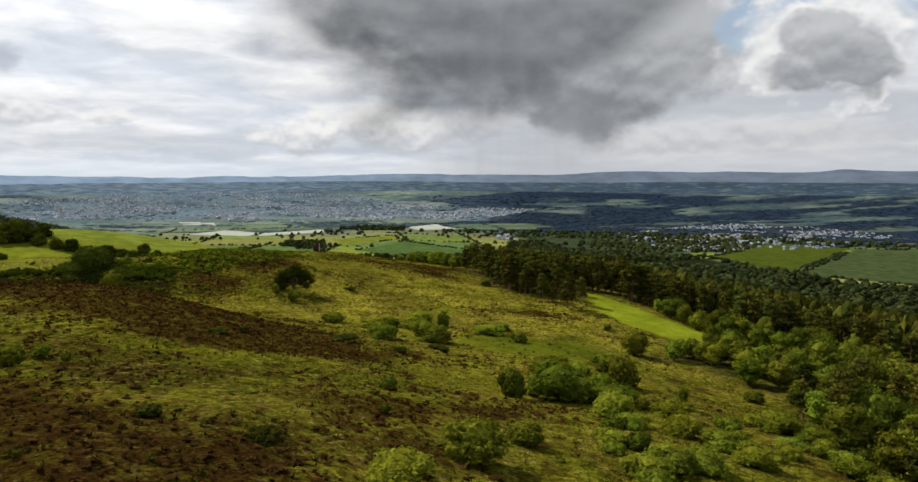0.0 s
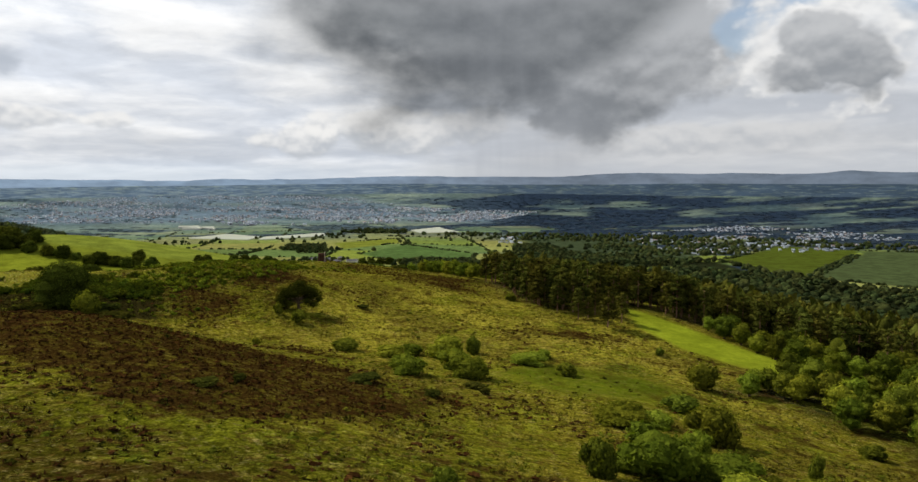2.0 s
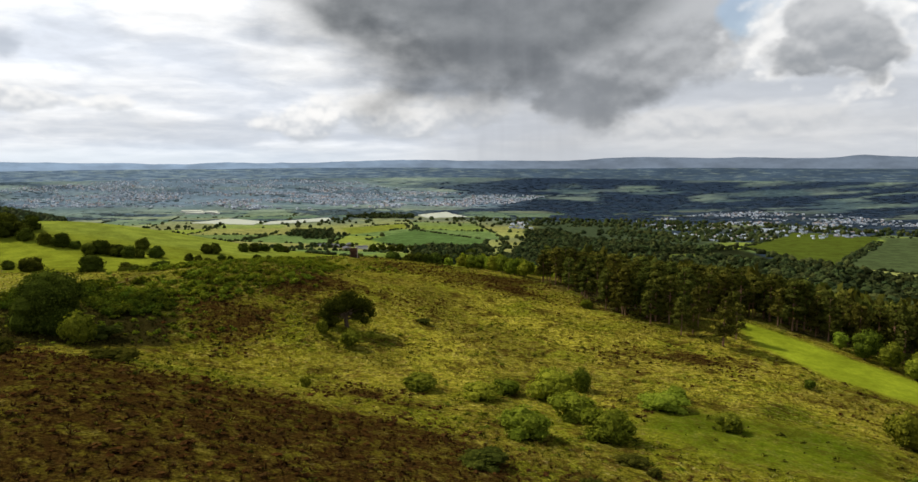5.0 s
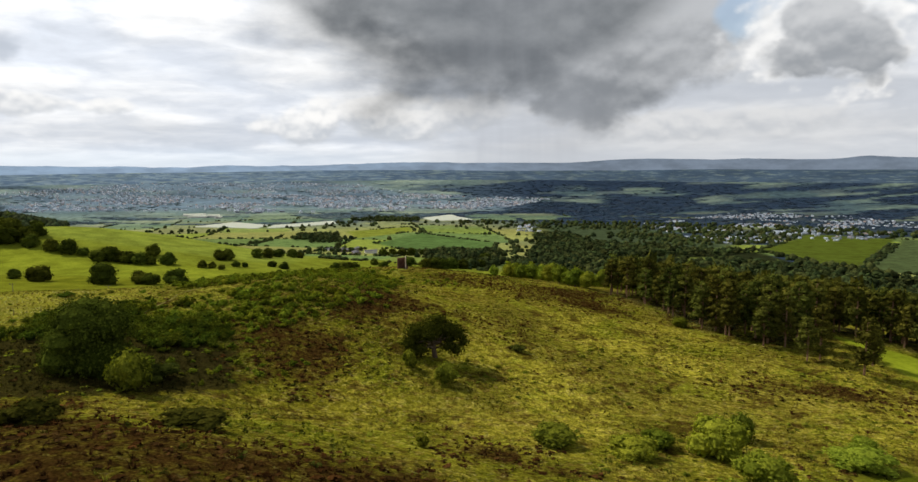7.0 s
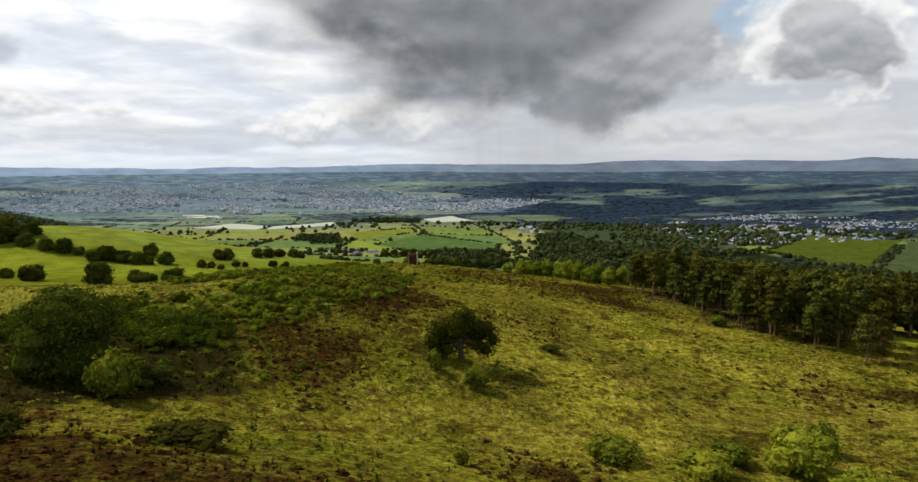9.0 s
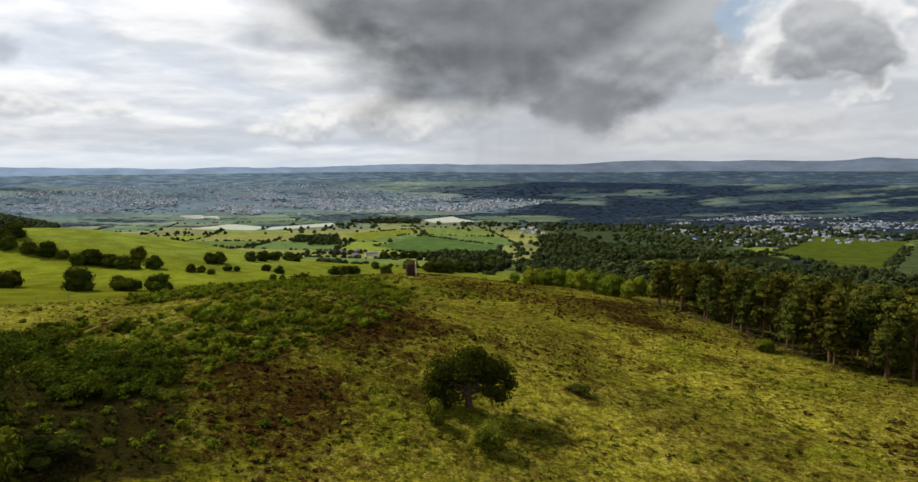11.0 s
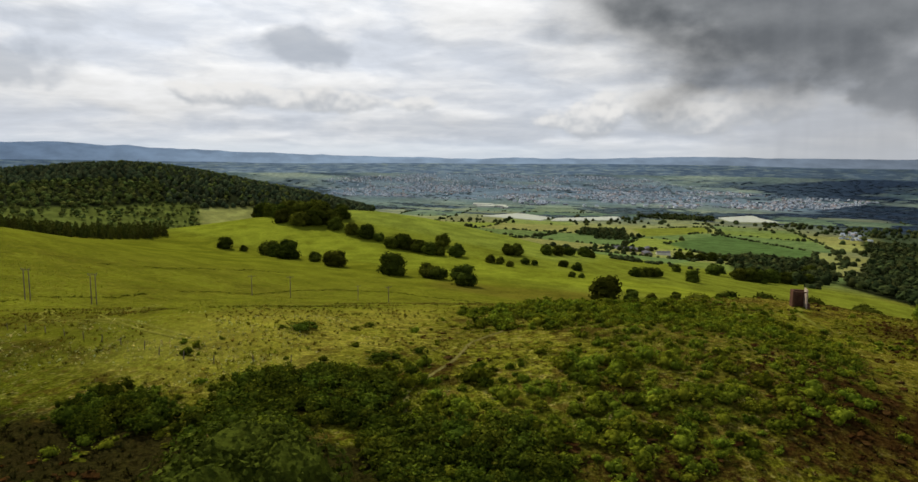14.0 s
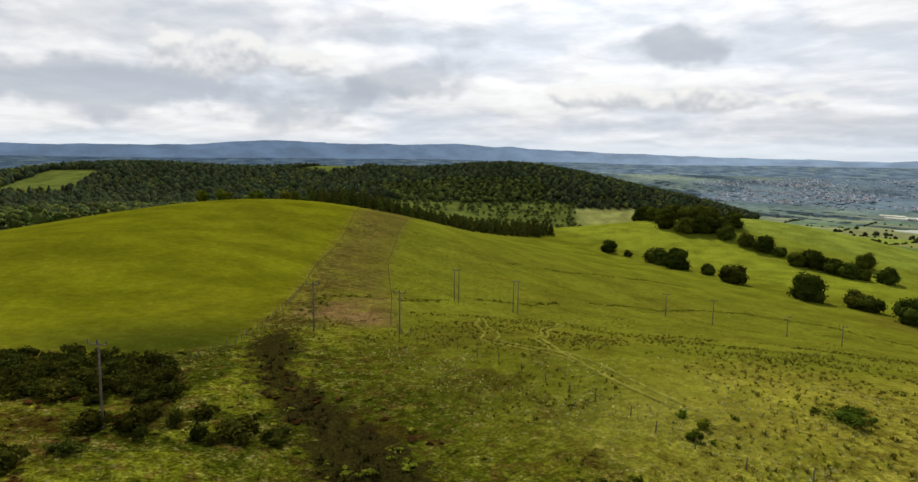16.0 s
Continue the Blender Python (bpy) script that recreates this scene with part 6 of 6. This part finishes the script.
TUNNEL = tunnel_mesh()
TUNNEL.materials.append(FILM)
for outline in TUNNELS:
    xs, ys = [p[0] for p in outline], [p[1] for p in outline]
    y = min(ys) + 4
    while y < max(ys):
        line = np.arange(min(xs), max(xs), 3.0)
        hit = line[area(line, np.full(len(line), y), outline, 0.01) > 0.5]
        if len(hit) > 6:
            ob = hold("polytunnel", TUNNEL, None, None, "long low tunnel of white plastic film over crops", "polytunnel", "tunnels in the fields")
            cx = (hit[0] + hit[-1]) / 2
            ob.matrix_world = pose(cx, y, height(cx, y), 0, -math.degrees(math.atan2(height(hit[-1], y) - height(hit[0], y), hit[-1] - hit[0])), 0) @ Matrix.Diagonal((hit[-1] - hit[0], 8.5, 2.6, 1))
        y += 9.0


def barn(x, y, long, wide, tall, turn, wall, roof, label):
    """A gabled shed: Empty > wall, roof, door."""
    root = tagged(new("barn"), label, "barn", "farm sheds")
    l, w, e = long / 2, wide / 2, tall * 0.68
    verts = [(-l, -w, -1), (l, -w, -1), (l, w, -1), (-l, w, -1), (-l, -w, e), (l, -w, e), (l, w, e), (-l, w, e), (-l, 0, tall - 0.2), (l, 0, tall - 0.2)]
    hold("wall", build("wall", verts, [(0, 1, 5, 4), (2, 3, 7, 6), (3, 0, 4, 8, 7), (1, 2, 6, 9, 5)]), wall, root)
    o, d = 0.5, 0.25
    top = [(-l - o, -w - o, e - 0.2), (l + o, -w - o, e - 0.2), (l + o, 0, tall), (-l - o, 0, tall), (l + o, w + o, e - 0.2), (-l - o, w + o, e - 0.2)]
    under = [(a, b, c - d) for a, b, c in top]
    hold("roof", build("roof", top + under, [(0, 1, 2, 3), (3, 2, 4, 5), (7, 6, 9, 8), (8, 9, 11, 10), (0, 6, 7, 1), (5, 4, 10, 11), (1, 7, 8, 2), (2, 8, 10, 4), (0, 3, 9, 6), (3, 5, 11, 9)]), roof, root)
    g = min(w * 0.6, 2.2)
    hold("door", build("door", [(-l - 0.06, -g, -1), (-l - 0.06, g, -1), (-l - 0.06, g, e * 0.8), (-l - 0.06, -g, e * 0.8), (-l + 0.02, -g, -1), (-l + 0.02, g, -1), (-l + 0.02, g, e * 0.8), (-l + 0.02, -g, e * 0.8)], [(3, 2, 1, 0), (0, 1, 5, 4), (1, 2, 6, 5), (2, 3, 7, 6), (3, 0, 4, 7)]), WOOD, root)
    root.matrix_basis = pose(x, y, height(x, y), 0, 0, turn)
    return root


for x, y, long, wide, tall, turn in ((-300, 1500, 34, 16, 8, 20), (-262, 1420, 28, 14, 7, 110), (-318, 1545, 22, 12, 7, 25), (-240, 1470, 24, 14, 7, 15), (-280, 1560, 30, 15, 8, 100), (-345, 1570, 18, 9, 6, 30)):
    barn(x, y, long, wide, tall, turn, WHITE if long < 25 else WOOD, SLATE, "grey-roofed farm shed among trees")
for x, y, long, wide, tall, turn in ((-1120, 2800, 80, 36, 9, 8), (-1040, 2770, 60, 34, 9, 8), (-1085, 2740, 70, 26, 8, 8), (-1000, 2725, 40, 24, 8, 98)):
    barn(x, y, long, wide, tall, turn, WHITE, FILM, "long white industrial shed at the city's edge")
for x, y, turn in ((1330, 1990, 12), (1400, 1985, 10)):
    barn(x, y, 46, 22, 9, turn, WOOD, SLATE, "large grey farm shed beside green fields")

# ---- the stone shelter at the hill's end ----
def box(verts, faces, lo, hi):
    b = len(verts)
    verts += [(x, y, z) for z in (lo[2], hi[2]) for y in (lo[1], hi[1]) for x in (lo[0], hi[0])]
    faces += [tuple(b + k for k in f) for f in ((0, 2, 3, 1), (4, 5, 7, 6), (0, 1, 5, 4), (2, 6, 7, 3), (0, 4, 6, 2), (1, 3, 7, 5))]


def block(name, lo, hi, mat, parent, label=""):
    bm = bmesh.new()
    verts, faces = [], []
    box(verts, faces, lo, hi)
    vs = [bm.verts.new(v) for v in verts]
    for f in faces:
        bm.faces.new([vs[k] for k in f])
    bmesh.ops.bevel(bm, geom=bm.edges[:], offset=min(0.04, 0.2 * min(b - a for a, b in zip(lo, hi))), segments=1, affect="EDGES")
    me = bpy.data.meshes.new(name)
    bm.to_mesh(me)
    bm.free()
    return hold(name, me, mat, parent, label)


tower = tagged(new("stone_tower"), "ruined square tower of red stone open to the path", "ruin")
block("back_wall", (-1.8, 1.2, -1.2), (1.8, 1.8, 4.2), STONE, tower)
block("side_wall", (-1.8, -1.8, -1.2), (-1.3, 1.2, 4.3), STONE, tower)
block("side_wall", (1.45, -1.8, -1.2), (1.75, 1.2, 4.8), LIT_STONE, tower, "corner wall with its sunlit paleness put into the stone colour")
block("lintel", (-1.3, -1.8, 3.9), (1.45, -1.4, 4.2), STONE, tower)
block("broken_wall", (2.0, -1.2, -1.2), (2.6, 0.2, 1.0), STONE, tower)
tower.matrix_basis = pose(-82.5, 388, height(-82.5, 388), 0, 0, 8)

# ---- overhead line ----
def pole(x, y, tall, turn, label, legs=(0.0,)):
    """Wooden line pole: Empty > post, crossarm, three insulators."""
    root = tagged(new("utility_pole"), label, "pole", "poles of the overhead line")
    for off in legs:
        verts, faces = [], []
        tube(verts, faces, [(off, 0, -1.0), (off, 0, tall * 0.5), (off, 0, tall)], [0.15, 0.135, 0.11], 8)
        faces.append(tuple(range(len(verts) - 8, len(verts))))
        hold("post", build("post", verts, faces, True), WOOD, root)
    block("crossarm", (-1.2, -0.2, tall - 0.38), (1.2, -0.1, tall - 0.26), WOOD, root)
    for off in (-1.15, 0.0, 1.15):
        verts, faces = [], []
        tube(verts, faces, [(off, -0.18, tall - 0.25), (off, -0.18, tall - 0.1), (off, -0.18, tall + 0.05), (off, -0.18, tall + 0.3)], [0.03, 0.09, 0.07, 0.02], 8)
        hold("insulator", build("insulator", verts, faces, True), SLATE, root, "dark ceramic insulator")
    root.matrix_basis = pose(x, y, height(x, y), 0, 0, turn)
    return root


for x, y, tall, turn in ((-210, 218, 9.6, 40), (-245, 258, 9.2, 40), (-236, 271, 8.2, 40), (-271, 398, 8.0, 40), (-255, 401, 8.4, 40), (-255, 449, 7.5, 40), (-224, 422, 6.5, 40)):
    pole(x, y, tall, turn, "weathered wooden line pole with three insulators")
for x, y, turn in ((-284, 319, 40), (-271, 330, 40)):
    pole(x, y, 9.2, turn, "twin-legged wooden line pole in rough grass", (-0.65, 0.65))

# ---- fences, paths ----
def fence(points, gap, label, tall=1.25):
    """A post fence along points: Empty > posts."""
    root = tagged(new("fence"), label, "fence")
    root.matrix_basis = pose(*points[0], height(*points[0]))
    verts, faces = [], []
    tube(verts, faces, [(0, 0, -0.4), (0, 0, tall * 0.5), (0, 0, tall)], [0.075, 0.07, 0.065], 6)
    faces.append(tuple(range(len(verts) - 6, len(verts))))
    me = build("post", verts, faces)
    me.materials.append(WOOD)
    left = 0.0
    for (ax, ay), (bx, by) in zip(points, points[1:]):
        far = math.hypot(bx - ax, by - ay)
        d = left
        while d < far:
            px, py = ax + (bx - ax) * d / far, ay + (by - ay) * d / far
            ob = hold("post", me, None, root)
            ob.matrix_basis = pose(px - points[0][0], py - points[0][1], height(px, py) - height(*points[0]), rnd.uniform(-4, 4), rnd.uniform(-4, 4), 0)
            d += gap * rnd.uniform(0.85, 1.15)
        left = d - far


fence([(-232, 229), (-237, 235), (-241, 242), (-252, 251), (-273, 265), (-296, 278)], 2.8, "weathered post fence along the edge of a grass field")
fence([(-296, 278), (-320, 292), (-402, 344), (-480, 392)], 5.5, "thin far part of the fence round a grass field", 1.1)
fence([(-240, 273), (-224, 273), (-205, 271), (-193, 269), (-181, 268), (-175, 266), (-165, 266), (-150, 272)], 5.5, "line of thin fence posts across rough pasture")
fence([(-246, 275), (-283, 297), (-340, 329), (-410, 376), (-485, 432)], 6.5, "thin old post fence across the hillside", 1.1)


def ribbon(name, points, wide, mat, label, category):
    """A worn strip of ground that follows the land."""
    verts, faces, line = [], [], []
    for (ax, ay), (bx, by) in zip(points, points[1:]):
        steps = max(2, int(math.hypot(bx - ax, by - ay) / 0.8))
        line += [(ax + (bx - ax) * k / steps, ay + (by - ay) * k / steps) for k in range(steps)]
    line = [(x + 0.5 * math.sin(k * 0.21), y + 0.5 * math.cos(k * 0.17)) for k, (x, y) in enumerate(line)]
    for k, (x, y) in enumerate(line):
        ox, oy = line[min(k + 1, len(line) - 1)][0] - line[max(k - 1, 0)][0], line[min(k + 1, len(line) - 1)][1] - line[max(k - 1, 0)][1]
        q = math.hypot(ox, oy) + 1e-6
        w = wide * (0.7 + 0.5 * rnd.random()) / 2
        for s in (-1, 0, 1):
            px, py = x - s * oy / q * w, y + s * ox / q * w
            verts.append((px, py, height(px, py) + (0.16 if s == 0 else 0.05)))
        if k:
            b = 3 * k
            faces += [(b - 3, b, b + 1, b - 2), (b - 2, b + 1, b + 2, b - 1)]
    return hold(name, build(name, verts, faces, True), mat, None, label, category, "", "structure")


DIRT = plain_material("trodden_earth", (0.130, 0.116, 0.034), 0.95, 1.2, 0.35)
TURF = plain_material("pressed_grass", (0.125, 0.125, 0.018), 0.95, 0.8, 0.3)
RUT = plain_material("bleached_grass", (0.138, 0.136, 0.022), 0.95, 0.8, 0.3)
ribbon("footpath", [(-128, 252), (-129, 257), (-131, 261), (-133, 267), (-133, 273), (-134, 283), (-135, 291), (-134, 304)], 0.6, DIRT, "narrow trodden path through gorse", "path")
ribbon("footpath", [(-82, 385), (-83, 380), (-84, 374), (-82, 366), (-79, 352)], 1.5, TURF, "short grass path up to the ruined tower", "path")
for shift in (0.0, 2.0):
    ribbon("wheel_track", [(-258 + shift, 306), (-240 + shift, 293 + shift), (-225 + shift, 282 + shift), (-211, 280 + shift), (-197, 278 + shift)], 0.6, RUT, "pale wheel track pressed into rough grass", "track")
    ribbon("wheel_track", [(-263 + shift, 345), (-244 + shift, 316), (-224 + shift, 294), (-208 + shift, 282), (-193, 277 + shift), (-176, 272 + shift)], 0.6, RUT, "pale wheel track pressed into rough grass", "track")
